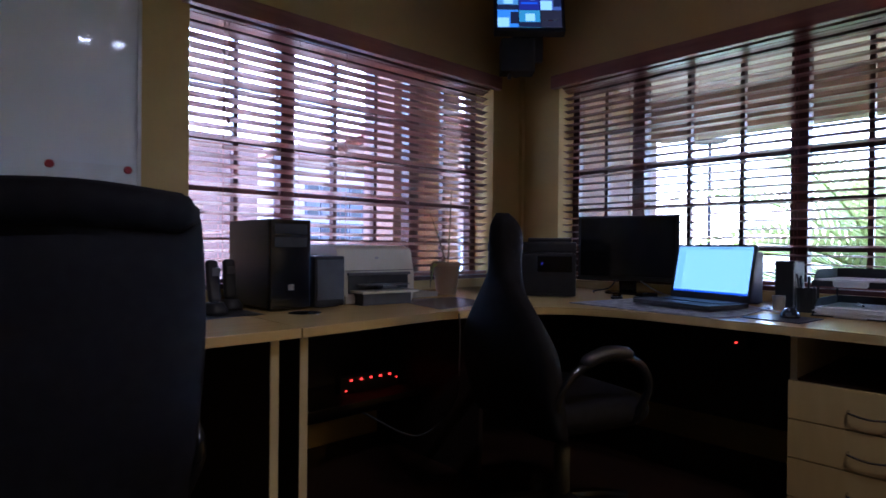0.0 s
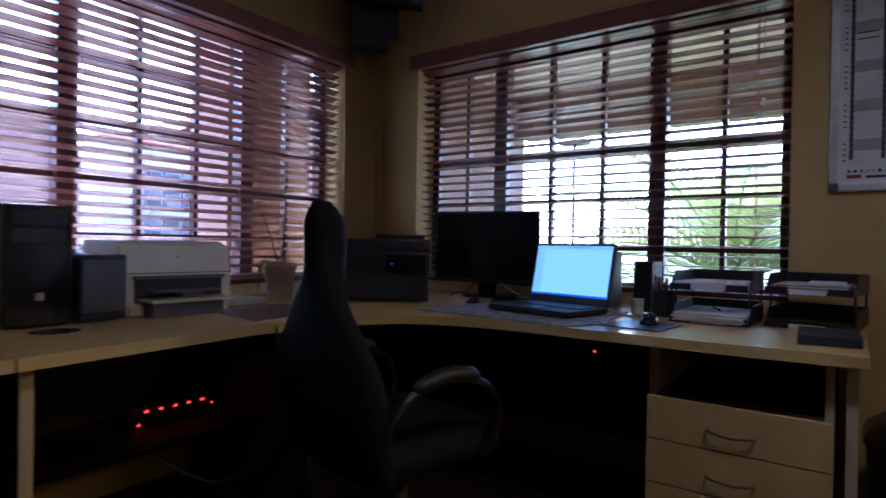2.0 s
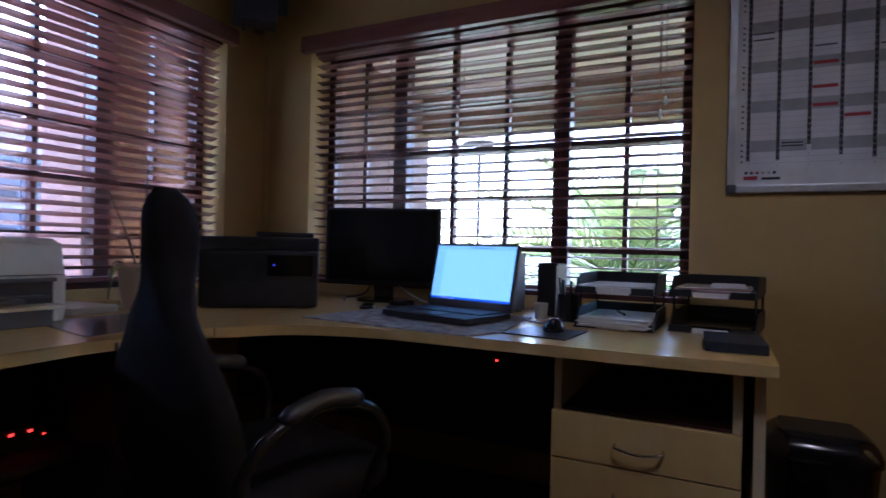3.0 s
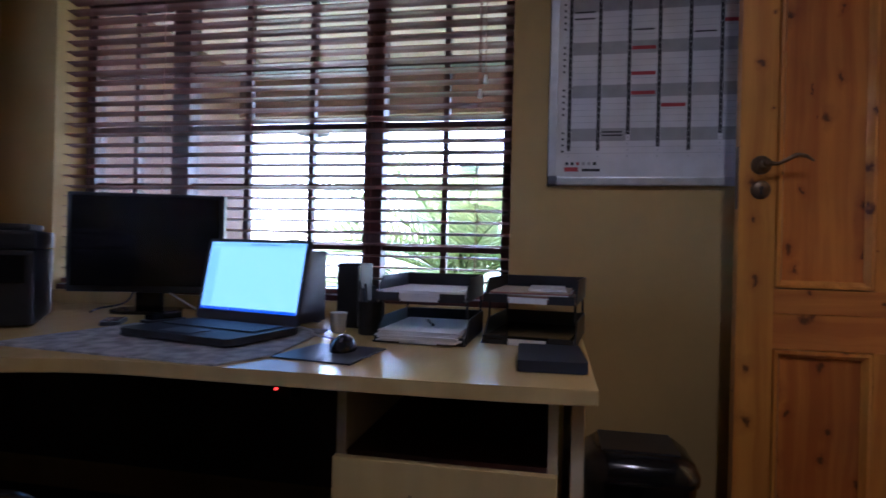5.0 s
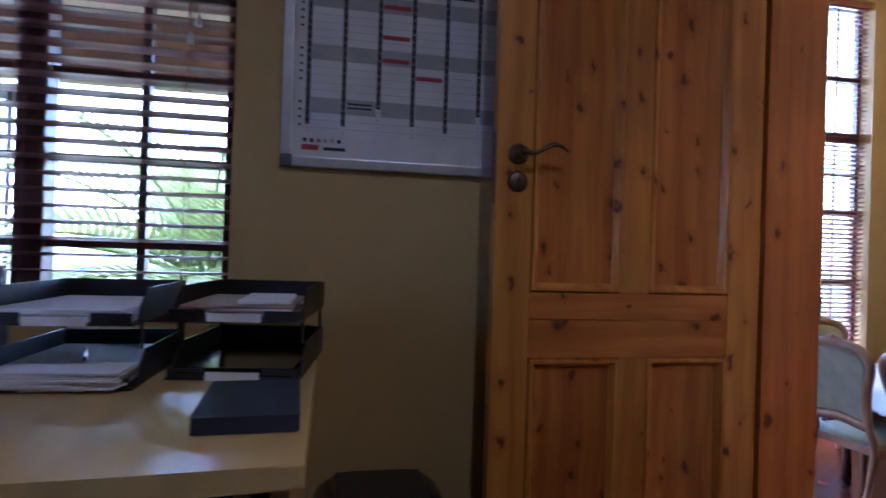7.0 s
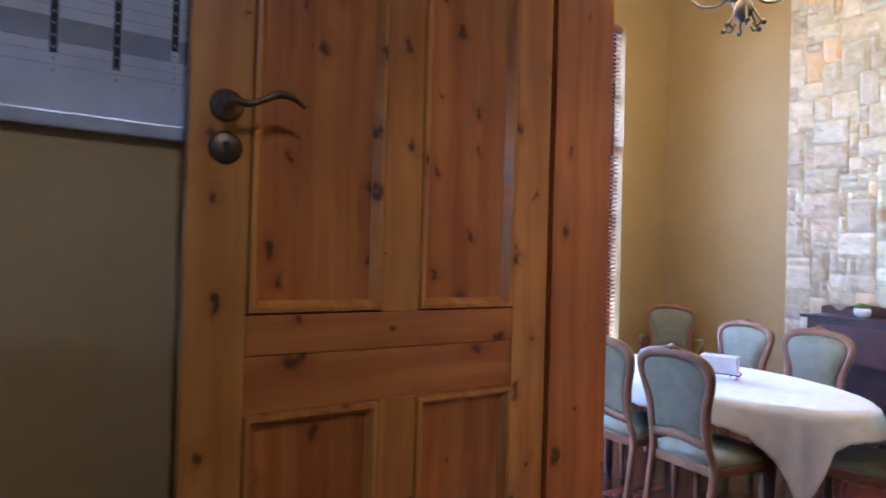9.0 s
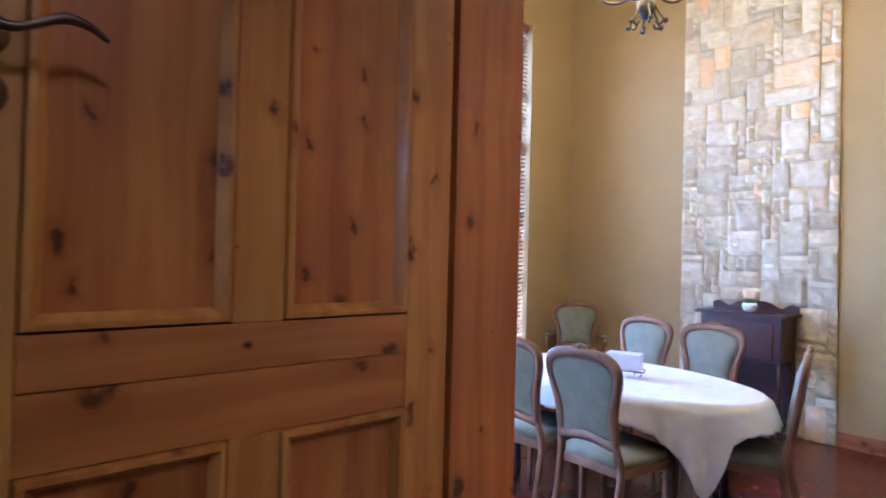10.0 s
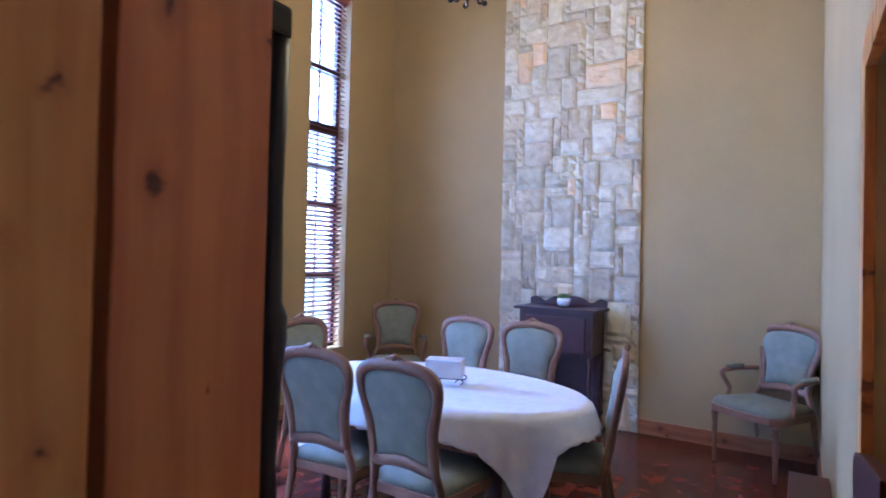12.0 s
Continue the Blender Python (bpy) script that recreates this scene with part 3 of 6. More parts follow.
edge = [tuple(p)[:2] for p in smooth_line([(2.095, 0.095, 0), (2.075, 0.40, 0), (2.07, 0.80, 0), (2.06, 1.15, 0), (1.97, 1.40, 0), (1.80, 1.54, 0)], 5)]
de = thing("east_desk", "beech laminate desk with bowed front under window", "desk")
part("desktop", slab([(EX - 0.006, 0.095), (EX - 0.006, NY - 0.006), (1.80, NY - 0.006)] + edge[::-1], 0.72, 0.75), DESK, de, bevel=0.004)
part("end_panel", box(2.16, 2.94, 0.115, 0.14, 0, 0.72), DESK_EDGE, de, bevel=0.002)
part("modesty_panel", box(2.80, 2.82, 0.66, NY - 0.02, 0.2, 0.72), SHADED_BOARD, de)
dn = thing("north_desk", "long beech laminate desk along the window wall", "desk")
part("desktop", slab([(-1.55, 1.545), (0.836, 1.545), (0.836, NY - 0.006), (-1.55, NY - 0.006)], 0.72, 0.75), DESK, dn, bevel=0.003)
part("end_panel", box(0.765, 0.79, 1.605, 2.44, 0, 0.72), SHADED_BOARD, dn)
part("edge_strip", box(0.764, 0.791, 1.60, 1.605, 0, 0.72), DESK_EDGE, dn, "pale edge strip")
part("end_panel", box(-1.52, -1.495, 1.60, 2.44, 0, 0.72), DESK_EDGE, dn)
dc = thing("corner_desk", "beech laminate desk beside window holding printers", "desk")
part("desktop", slab([(0.84, 1.545), (1.45, 1.60), (1.796, 1.545), (1.796, NY - 0.006), (0.84, NY - 0.006)], 0.72, 0.75), DESK, dc, bevel=0.003)
part("end_panel", box(0.862, 0.887, 1.605, 2.44, 0, 0.72), SHADED_BOARD, dc)
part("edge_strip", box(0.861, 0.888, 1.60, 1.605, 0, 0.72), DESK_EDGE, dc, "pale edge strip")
part("end_panel", box(1.762, 1.787, 1.70, 2.44, 0, 0.72), SHADED_BOARD, dc)
# back board and shelf also carry the under-desk shade as colour
part("modesty_panel", box(0.887, 1.762, 2.40, 2.42, 0.15, 0.72), SHADED_BOARD, dc)
part("shelf", box(0.887, 1.762, 2.05, 2.40, 0.30, 0.325), SHADED_BOARD, dc)

# drawer pedestal
pd = thing("drawer_pedestal", "beech drawer pedestal with open slot under desk", "drawer unit")
part("side", box(2.17, 2.80, 0.165, 0.185, 0.02, 0.714), DESK_EDGE, pd)
part("side", box(2.17, 2.80, 0.610, 0.630, 0.02, 0.714), DESK_EDGE, pd)
# dark window wood puts the slot's inner shade into the shelf's colour
part("shelf", box(2.18, 2.80, 0.185, 0.610, 0.548, 0.566), FRAME, pd, "slot floor coloured dark for the shade inside")
part("back", box(2.78, 2.80, 0.185, 0.610, 0.02, 0.548), DESK, pd)
part("base", box(2.19, 2.78, 0.185, 0.610, 0.02, 0.04), DESK, pd)
for z in (0.435, 0.305, 0.175, 0.045):
    dr = part("drawer", box(2.148, 2.168, 0.165, 0.630, z, z + 0.126), DESK, pd, bevel=0.002)
    pts = smooth_line([(2.148, 0.46, z + 0.058), (2.128, 0.455, z + 0.055), (2.122, 0.40, z + 0.048), (2.128, 0.345, z + 0.055), (2.148, 0.34, z + 0.058)], 4)
    part("handle", tube(pts, 0.004, 8), CHROME, dr, "chrome bow handle", smooth=True)


def rounded(w, h, r, n=6):
    """Outline of a rounded rectangle about the origin."""
    out = []
    for cx, cy, a0 in ((w / 2 - r, h / 2 - r, 0), (-w / 2 + r, h / 2 - r, 90), (-w / 2 + r, -h / 2 + r, 180), (w / 2 - r, -h / 2 + r, 270)):
        for i in range(n + 1):
            a = radians(a0 + 90 * i / n)
            out.append((cx + r * math.cos(a), cy + r * math.sin(a)))
    return out


def cushion(w, h, t, r, m, bm=None, rings=5):
    """A padded rounded panel of size w x h in its own xy plane, t thick, placed by m."""
    bm = bm or bmesh.new()
    loops = []
    for i in range(rings * 2 + 1):
        a = math.pi * (i / (rings * 2) - 0.5)
        s = (1 - math.cos(a)) * t * 0.5
        loops.append([bm.verts.new(m @ Vector((x * (1 - 2 * s / w), y * (1 - 2 * s / h), math.sin(a) * t / 2))) for x, y in rounded(w, h, r)])
    for a, b in zip(loops, loops[1:]):
        for k in range(len(a)):
            bm.faces.new((a[k], a[(k + 1) % len(a)], b[(k + 1) % len(a)], b[k]))
    bm.faces.new(loops[0][::-1])
    bm.faces.new(loops[-1])
    return bm


def office_chair(label, at, rz, top, back_w, slim):
    """Swivel chair that faces +y; top: height of the back."""
    c = thing("office_chair", label, "office chair", at, rz, "office chairs")
    part("seat", cushion(0.47, 0.47, 0.10, 0.09, Matrix.Translation((0, -0.01, 0.46))), LEATHER, c, smooth=True)
    # back: one padded shell with an S profile
    bm = bmesh.new()
    zs = [0.42 + (top - 0.42) * i / 32 for i in range(33)]
    rows = []
    for i, z in enumerate(zs):
        f = i / 32
        yc = -0.225 - 0.03 * math.sin(f * math.pi) - (0.05 if slim else -0.03) * f
        yc += (0.02 * math.sin((f - 0.62) / 0.38 * math.pi) if slim and f > 0.62 else 0)
        half = back_w / 2 * (0.86 + 0.14 * math.sin(min(1, f * 1.3) * math.pi / 2))
        if slim:                                     # broad lumbar part narrowing to a slim headrest
            q = min(1.0, max(0.0, (f - 0.34) / 0.46))
            half = (back_w / 2) * (1 - q * q * (3 - 2 * q)) + 0.045 * q * q * (3 - 2 * q)
        th = 0.075 if not slim else 0.05 + 0.035 * math.exp(-((f - 0.85) / 0.16) ** 2) + 0.05 * math.exp(-((f - 0.25) / 0.2) ** 2)
        if f > 0.9:
            half *= 1 - 0.08 * ((f - 0.9) / 0.1) ** 2
            th *= 1 - 0.45 * ((f - 0.9) / 0.1) ** 2
        if slim and f > 0.92:
            round_off = math.sqrt(max(0.05, 1 - ((f - 0.92) / 0.083) ** 2))
            half, th = half * round_off, th * round_off
        row = []
        for k in range(20):
            a = 2 * math.pi * k / 20
            ca, sa = math.cos(a), math.sin(a)
            px = half * math.copysign(abs(ca) ** 0.35, ca)
            py = yc + th / 2 * math.copysign(abs(sa) ** 0.6, sa) + 0.10 * (px / half) ** 2 * 0.35
            row.append(bm.verts.new((px, py, z)))
        rows.append(row)
    for a, b in zip(rows, rows[1:]):
        for k in range(20):
            bm.faces.new((a[k], a[(k + 1) % 20], b[(k + 1) % 20], b[k]))
    bm.faces.new(rows[0][::-1])
    bm.faces.new(rows[-1])
    part("backrest", bm, LEATHER, c, smooth=True)
    if not slim:
        part("headrest_roll", tube(smooth_line([(-back_w / 2 + 0.03, -0.215, top - 0.045), (0, -0.245, top - 0.03), (back_w / 2 - 0.03, -0.215, top - 0.045)], 6), [0.02] + [0.045] * 11 + [0.02], 12), LEATHER, c, smooth=True)
    for s in (-1, 1):
        x, up = s * 0.255, 0.015 if slim else 0.0
        pts = smooth_line([(s * 0.225, -0.20, 0.44), (x, -0.215, 0.54 + up), (x, -0.13, 0.62 + up), (x, 0.0, 0.645 + up), (x, 0.11, 0.61 + up), (x, 0.145, 0.53 + up), (s * 0.225, 0.11, 0.435)], 5)
        arm = part("armrest", tube(pts, 0.014, 10), GLOSSY, c, "curved arm loop", smooth=True)
        pad = smooth_line([(x, -0.13, 0.632 + up), (x, -0.03, 0.660 + up), (x, 0.07, 0.648 + up)], 5)
        part("arm_pad", tube(pad, [0.012] + [0.022] * (len(pad) - 2) + [0.012], 10), BLACK, arm, smooth=True)
    part("gas_column", lathe([(0.028, 0.10), (0.028, 0.30), (0.02, 0.30), (0.02, 0.42)], 14), GREY, c, smooth=True)
    for i in range(5):
        a = radians(72 * i + 18)
        d = Vector((math.cos(a), math.sin(a), 0))
        leg = part("foot_arm", tube([d * 0.02 + Vector((0, 0, 0.12)), d * 0.16 + Vector((0, 0, 0.105)), d * 0.30 + Vector((0, 0, 0.075))], [0.026, 0.02, 0.014], 8), BLACK, c)
        wm = Matrix.Translation(d * 0.30 + Vector((0, 0, 0.028))) @ Matrix.Rotation(a, 4, "Z") @ Matrix.Rotation(radians(90), 4, "X")
        part("castor", lathe([(0.02, -0.02), (0.028, -0.014), (0.028, 0.014), (0.02, 0.02)], 14, m=wm), GREY, leg)
    return c


office_chair("black leather high-back office chair facing the window desk", (0.19, 1.50, 0), 3, 1.107, 0.54, False)
office_chair("black leather swivel chair with slim curved back and loop arms", (1.662, 1.194, 0), -106, 1.112, 0.52, True)

# ---------- electronics ----------
lp = thing("laptop", "open black laptop showing a pale spreadsheet on desk", "laptop", (2.40, 1.085, 0.756), -103.3)
part("base", slab(rounded(0.385, 0.262, 0.018), 0.004, 0.021), INK, lp, bevel=0.004)
part("keyboard", box(-0.165, 0.165, -0.02, 0.105, 0.0222, 0.0245), INK, lp)
part("touchpad", box(-0.06, 0.05, -0.115, -0.04, 0.0222, 0.0232), GREY, lp)
lid = Matrix.Translation((0, 0.122, 0.022)) @ Matrix.Rotation(radians(78), 4, "X")
bm = slab(rounded(0.385, 0.245, 0.012), -0.012, 0.0)
bmesh.ops.transform(bm, matrix=lid @ Matrix.Translation((0, 0.1225, 0)), verts=bm.verts)
lidp = part("lid", bm, INK, lp)
for nm, a, b, c, d, mm in (("display", -0.180, 0.180, 0.038, 0.235, SCREEN), ("taskbar", -0.180, 0.180, 0.030, 0.038, SCREEN_BAR), ("menu_bar", -0.178, 0.178, 0.220, 0.2335, SCREEN_TOP), ("side_column", -0.178, -0.140, 0.042, 0.215, SCREEN_TOP)):
    lift = 0.0006 if nm in ("display", "taskbar") else 0.0010
    part(nm, box(a, b, c, d, lift - 0.0004, lift, m=lid), mm, lidp)
for i in range(9):
    part("toolbar_mark", box(-0.02 + i * 0.012, -0.014 + i * 0.012, 0.226, 0.230, 0.0009, 0.0013, m=lid), INK, lidp)
for i in range(8):
    part("task_icon", box(-0.165 + i * 0.013, -0.158 + i * 0.013, 0.0315, 0.0345, 0.0005, 0.0009, m=lid), WHITE, lidp)


def monitor(label, at, rz):
    c = thing("monitor", label, "monitor", at, rz)
    part("stand_base", slab(rounded(0.22, 0.16, 0.05), 0, 0.012), GLOSSY, c, bevel=0.003)
    part("neck", box(-0.045, 0.045, 0.01, 0.035, 0.012, 0.16), GLOSSY, c, bevel=0.006)
    part("housing", box(-0.262, 0.262, -0.025, 0.02, 0.072, 0.42), BLACK, c, bevel=0.006)
    part("screen", box(-0.247, 0.247, -0.0275, -0.0255, 0.094, 0.408), GLOSSY, c, "switched-off dark screen")
    part("button_light", box(0.20, 0.212, -0.0262, -0.0252, 0.080, 0.084), GREY, c)
    return c


monitor("black flat monitor, switched off, on the desk", (2.80, 1.60, 0.752), -72)
monitor("black flat monitor, switched off, on the window desk", (0.41, 2.22, 0.752), 4)


def tower(name, label, at, rz, w, d, h):
    """A computer case; front face towards -y."""
    c = thing(name, label, "computer", at, rz)
    part("case", box(-w / 2, w / 2, -d / 2 + 0.02, d / 2, 0.006, h), BLACK, c, bevel=0.004)
    part("front_panel", box(-w / 2, w / 2, -d / 2, -d / 2 + 0.019, 0.006, h), GLOSSY, c, bevel=0.006)
    for i in range(2):
        part("drive_bay", box(-w * 0.40, w * 0.40, -d / 2 - 0.002, -d / 2 - 0.0005, h * 0.84 - i * 0.05, h * 0.84 + 0.038 - i * 0.05), BLACK, c)
    part("badge", box(-0.012, 0.012, -d / 2 - 0.002, -d / 2 - 0.0004, h * 0.22, h * 0.22 + 0.022), STEEL, c, "small silver badge")
    for sx in (-1, 1):
        for sy in (-1, 1):
            part("foot", box(sx * w * 0.36 - 0.01, sx * w * 0.36 + 0.01, sy * d * 0.38 - 0.01, sy * d * 0.38 + 0.01, 0, 0.006), GREY, c)
    return c


tower("computer_tower", "black desktop computer tower standing on desk", (1.03, 2.185, 0.751), 0, 0.165, 0.39, 0.345)
tower("small_computer", "compact dark computer standing behind the laptop", (2.70, 1.00, 0.751), -100, 0.10, 0.24, 0.235)
bx_ = thing("backup_battery", "squat black power backup unit on desk", "power supply", (1.20, 2.11, 0.751))
part("case", box(-0.068, 0.068, -0.12, 0.12, 0.005, 0.205), BLACK, bx_, bevel=0.008)
part("front_bezel", box(-0.06, 0.06, -0.1245, -0.1205, 0.03, 0.19), GREY, bx_, bevel=0.002)
part("foot", box(-0.05, 0.05, -0.1, 0.1, 0, 0.005), GREY, bx_)

# cream laser printer
pr = thing("laser_printer", "cream laser printer with output tray on desk", "printer", (1.47, 2.20, 0.751), -4)
prof = [(-0.17, 0.0), (-0.185, 0.03), (-0.185, 0.13), (-0.155, 0.235), (-0.10, 0.25), (0.15, 0.25), (0.17, 0.22), (0.17, 0.0)]
bm = bmesh.new()
e0 = [bm.verts.new((-0.19, y, z)) for y, z in prof]
e1 = [bm.verts.new((0.19, y, z)) for y, z in prof]
for i in range(len(prof)):
    bm.faces.new((e0[i], e0[(i + 1) % len(prof)], e1[(i + 1) % len(prof)], e1[i]))
bm.faces.new(e0[::-1])
bm.faces.new(e1)
body = part("body", bm, CREAM, pr, bevel=0.010)
part("paper_slot", box(-0.150, 0.150, -0.192, -0.1855, 0.045, 0.128), BLACK, pr, "dark recessed paper slot", bevel=0.002)
part("slot_visor", box(-0.155, 0.155, -0.205, -0.1855, 0.122, 0.134), GREY, pr, bevel=0.003)
part("lid_seam", box(-0.188, 0.188, -0.1866, -0.1852, 0.140, 0.143), GREY, pr)
part("output_tray", box(-0.140, 0.140, -0.295, -0.186, 0.050, 0.060), CREAM, pr, bevel=0.003)
part("tray_support", box(-0.120, 0.120, -0.262, -0.186, 0.0, 0.050), GREY, pr, bevel=0.004)
part("multi_tray", box(-0.115, 0.115, -0.255, -0.195, 0.080, 0.086), GREY, pr, bevel=0.002)
part("paper_guide", box(-0.02, 0.05, -0.255, -0.20, 0.066, 0.078), GREY, pr)
part("front_lip", box(-0.165, 0.165, -0.195, -0.1855, 0.004, 0.036), CREAM, pr, bevel=0.002)
part("power_badge", box(-0.006, 0.006, -0.1702, -0.166, 0.19, 0.20), STEEL, pr)

# black multifunction printer in the corner
mp_ = thing("multifunction_printer", "black multifunction printer with scanner lid in corner", "printer", (2.40, 1.93, 0.751), -52)
part("body", box(-0.22, 0.22, -0.19, 0.16, 0.004, 0.22), BLACK, mp_, bevel=0.012)
part("scanner_lid", box(-0.222, 0.222, -0.185, 0.165, 0.222, 0.275), BLACK, mp_, bevel=0.010)
part("paper_feeder", box(-0.02, 0.20, -0.14, 0.10, 0.276, 0.296), BLACK, mp_, bevel=0.008)
part("control_panel", box(0.03, 0.20, -0.197, -0.1905, 0.125, 0.205), GLOSSY, mp_, bevel=0.002)
part("output_slot", box(-0.14, 0.12, -0.193, -0.1905, 0.03, 0.10), INK, mp_)
part("indicator", box(0.05, 0.058, -0.1985, -0.1972, 0.165, 0.169), emitter("blue_led", (0.1, 0.1, 1.0), 0.03), mp_, "tiny blue light")

for nm, lb, pts in (("laptop_cable", "pale cable lying on the desk behind the laptop", [(2.66, 0.98, 0.756), (2.58, 0.88, 0.755), (2.50, 0.83, 0.756), (2.44, 0.74, 0.756), (2.36, 0.70, 0.758)]),
                    ("monitor_cable", "white cable looping behind the monitor stand", [(2.80, 1.58, 0.86), (2.86, 1.48, 0.78), (2.80, 1.36, 0.757), (2.74, 1.22, 0.757), (2.70, 1.13, 0.765)]),
                    ("power_cable", "dark cable hanging from monitor to the desk", [(2.83, 1.66, 0.88), (2.87, 1.74, 0.78), (2.80, 1.80, 0.757), (2.70, 1.74, 0.757)])):
    part(nm, tube(smooth_line(pts, 6), 0.0035, 6), BLACK if nm == "power_cable" else WHITE, None, lb, category="cable", smooth=True)

# speakers, cup, mouse
def speaker(at, rz):
    c = thing("speaker", "small black desktop loudspeaker", "speaker", at, rz, "desk speakers")
    part("cabinet", box(-0.04, 0.04, -0.045, 0.045, 0.0, 0.20), BLACK, c, bevel=0.006)
    part("grille", box(-0.034, 0.034, -0.0485, -0.0455, 0.012, 0.188), INK, c, bevel=0.001)
    part("trim", box(0.0345, 0.0395, -0.048, -0.0455, 0.006, 0.194), STEEL, c)


speaker((2.735, 0.80, 0.751), -98)
cp = thing("cup", "small white cup on the desk", "cup", (2.60, 0.80, 0.751))
part("body", lathe([(0.018, 0.0), (0.021, 0.004), (0.024, 0.056), (0.0252, 0.058), (0.023, 0.056), (0.019, 0.006)], 20), WHITE, cp, smooth=True)
ph = thing("pen_holder", "dark mesh pen cup holding pens", "pen holder", (2.60, 0.70, 0.751))
part("cup", lathe([(0.036, 0.0), (0.038, 0.095), (0.036, 0.095), (0.034, 0.004)], 16), BLACK, ph)
for i in range(7):
    a = i * 0.9
    part("pen", tube([(0.012 * math.cos(a), 0.012 * math.sin(a), 0.006), (0.034 * math.cos(a), 0.034 * math.sin(a), 0.135 + 0.008 * (i % 3))], 0.004, 6), (NAVY, BLACK, GREY)[i % 3], ph)
md = part("mouse_pad", slab([(2.16, 0.60), (2.37, 0.585), (2.385, 0.765), (2.19, 0.80)], 0.7505, 0.754), BLACK, None, "dark cloth mouse pad on desk", category="mouse pad", bevel=0.001)
ms = thing("computer_mouse", "glossy black computer mouse on its pad", "mouse", (2.315, 0.675, 0.7545), 100)
bm = bmesh.new()
bmesh.ops.create_uvsphere(bm, u_segments=20, v_segments=12, radius=1)
for v in bm.verts:
    v.co = Vector((v.co.x * 0.032, v.co.y * 0.056, max(0.0, v.co.z * 0.036 * (1 - 0.18 * v.co.y))))
bmesh.ops.remove_doubles(bm, verts=bm.verts, dist=0.0003)
part("shell", bm, GLOSSY, ms, smooth=True)
part("wheel", lathe([(0.008, -0.003), (0.008, 0.003)], 12, m=Matrix.Translation((0, 0.03, 0.026)) @ Matrix.Rotation(radians(90), 4, "Y")), GREY, ms)
part("newspaper", slab([(2.07, 0.86), (2.20, 0.80), (2.62, 0.84), (2.60, 1.42), (2.13, 1.50)], 0.7505, 0.7545), NEWS, None, "folded grey newspaper lying under the laptop", category="newspaper")


# letter trays
def letter_tray(at, rz, label, sheets):
    c = thing("letter_tray", label, "letter tray", at, rz, "letter trays")
    for i, z in enumerate((0.0, 0.112)):
        t = part("tray", box(-0.125, 0.125, -0.165, 0.165, z, z + 0.004), BLACK, c)
        for b in ((-0.125, -0.121), (0.121, 0.125)):
            bm = slab([(-0.135, 0.004), (0.165, 0.004), (0.165, 0.062), (-0.09, 0.062), (-0.125, 0.03)], b[0], b[1])
            bmesh.ops.transform(bm, matrix=Matrix(((0, 0, 1, 0), (1, 0, 0, 0), (0, 1, 0, z), (0, 0, 0, 1))), verts=bm.verts)
            part("side_wall", bm, BLACK, t)
        part("back_wall", box(-0.121, 0.121, 0.161, 0.165, z + 0.004, z + 0.062), BLACK, t)
        for b in ((-0.121, -0.055), (0.055, 0.121)):
            part("front_lip", box(b[0], b[1], -0.165, -0.161, z + 0.004, z + 0.022), BLACK, t)
        part("label_holder", box(-0.05, 0.05, -0.1685, -0.1655, z - 0.0, z + 0.016), PAPER, t, "white label strip")
        for sx in (-0.118, 0.118):
            for sy in (-0.10, 0.15):
                if i == 0:
                    part("riser", tube([(sx, sy, 0.062), (sx, sy, 0.112)], 0.004, 6), BLACK, c)
    return c


letter_tray((2.635, 0.525, 0.751), -91, "black two-tier letter tray holding white papers", 6)
letter_tray((2.70, 0.228, 0.751), -97, "black two-tier letter tray holding letters and folders", 6)


def paper_stack(name, label, at, rz, n, w, d, material, category):
    """Loose sheets lying on one another, each its own part."""
    c = thing(name, label, category, at, rz)
    for i in range(n):
        m = Matrix.Translation((random.uniform(-0.004, 0.004), random.uniform(-0.005, 0.005), i * 0.003)) @ Matrix.Rotation(radians(random.uniform(-3, 3)), 4, "Z")
        part("sheet", box(-w / 2, w / 2, -d / 2, d / 2, 0, 0.0026, m=m), material[i % len(material)] if isinstance(material, list) else material, c)
    return c


paper_stack("paper_stack", "stack of white papers in lower tray", (2.60, 0.525, 0.757), -91, 10, 0.215, 0.30, PAPER, "papers")
paper_stack("paper_stack", "stack of white papers in upper tray", (2.62, 0.525, 0.869), -91, 7, 0.215, 0.28, PAPER, "papers")
paper_stack("document_folder", "dark folder lying in lower letter tray", (2.69, 0.228, 0.757), -97, 6, 0.222, 0.30, GLOSSY, "folder")
paper_stack("envelope_stack", "stack of mixed envelopes in upper letter tray", (2.68, 0.235, 0.869), -95, 8, 0.21, 0.26, [mat("pink_card", (0.34, 0.13, 0.12), None, 10, 0.6), mat("manila", (0.45, 0.37, 0.28), None, 10, 0.7), PAPER], "envelopes")
paper_stack("envelope", "white envelope lying on top of letters", (2.67, 0.20, 0.894), -88, 2, 0.10, 0.20, PAPER, "envelope")
pn = thing("pen", "dark ballpoint pen lying on papers", "pen", (2.58, 0.52, 0.7915), 20)
part("barrel", tube([(-0.06, 0, 0.0045), (0.05, 0, 0.0045), (0.065, 0, 0.0045)], [0.0045, 0.0045, 0.001], 8), BLACK, pn)
part("clip", box(-0.058, -0.02, -0.001, 0.001, 0.009, 0.0105), STEEL, pn)
nb = thing("notebook", "closed navy notebook on the desk corner", "notebook", (2.325, 0.185, 0.751), 3)
bm = slab(rounded(0.22, 0.145, 0.008), 0, 0.004)
slab(rounded(0.22, 0.145, 0.008), 0.020, 0.024, bm=bm)
box(-0.110, -0.107, -0.0715, 0.0715, 0.004, 0.020, bm=bm)
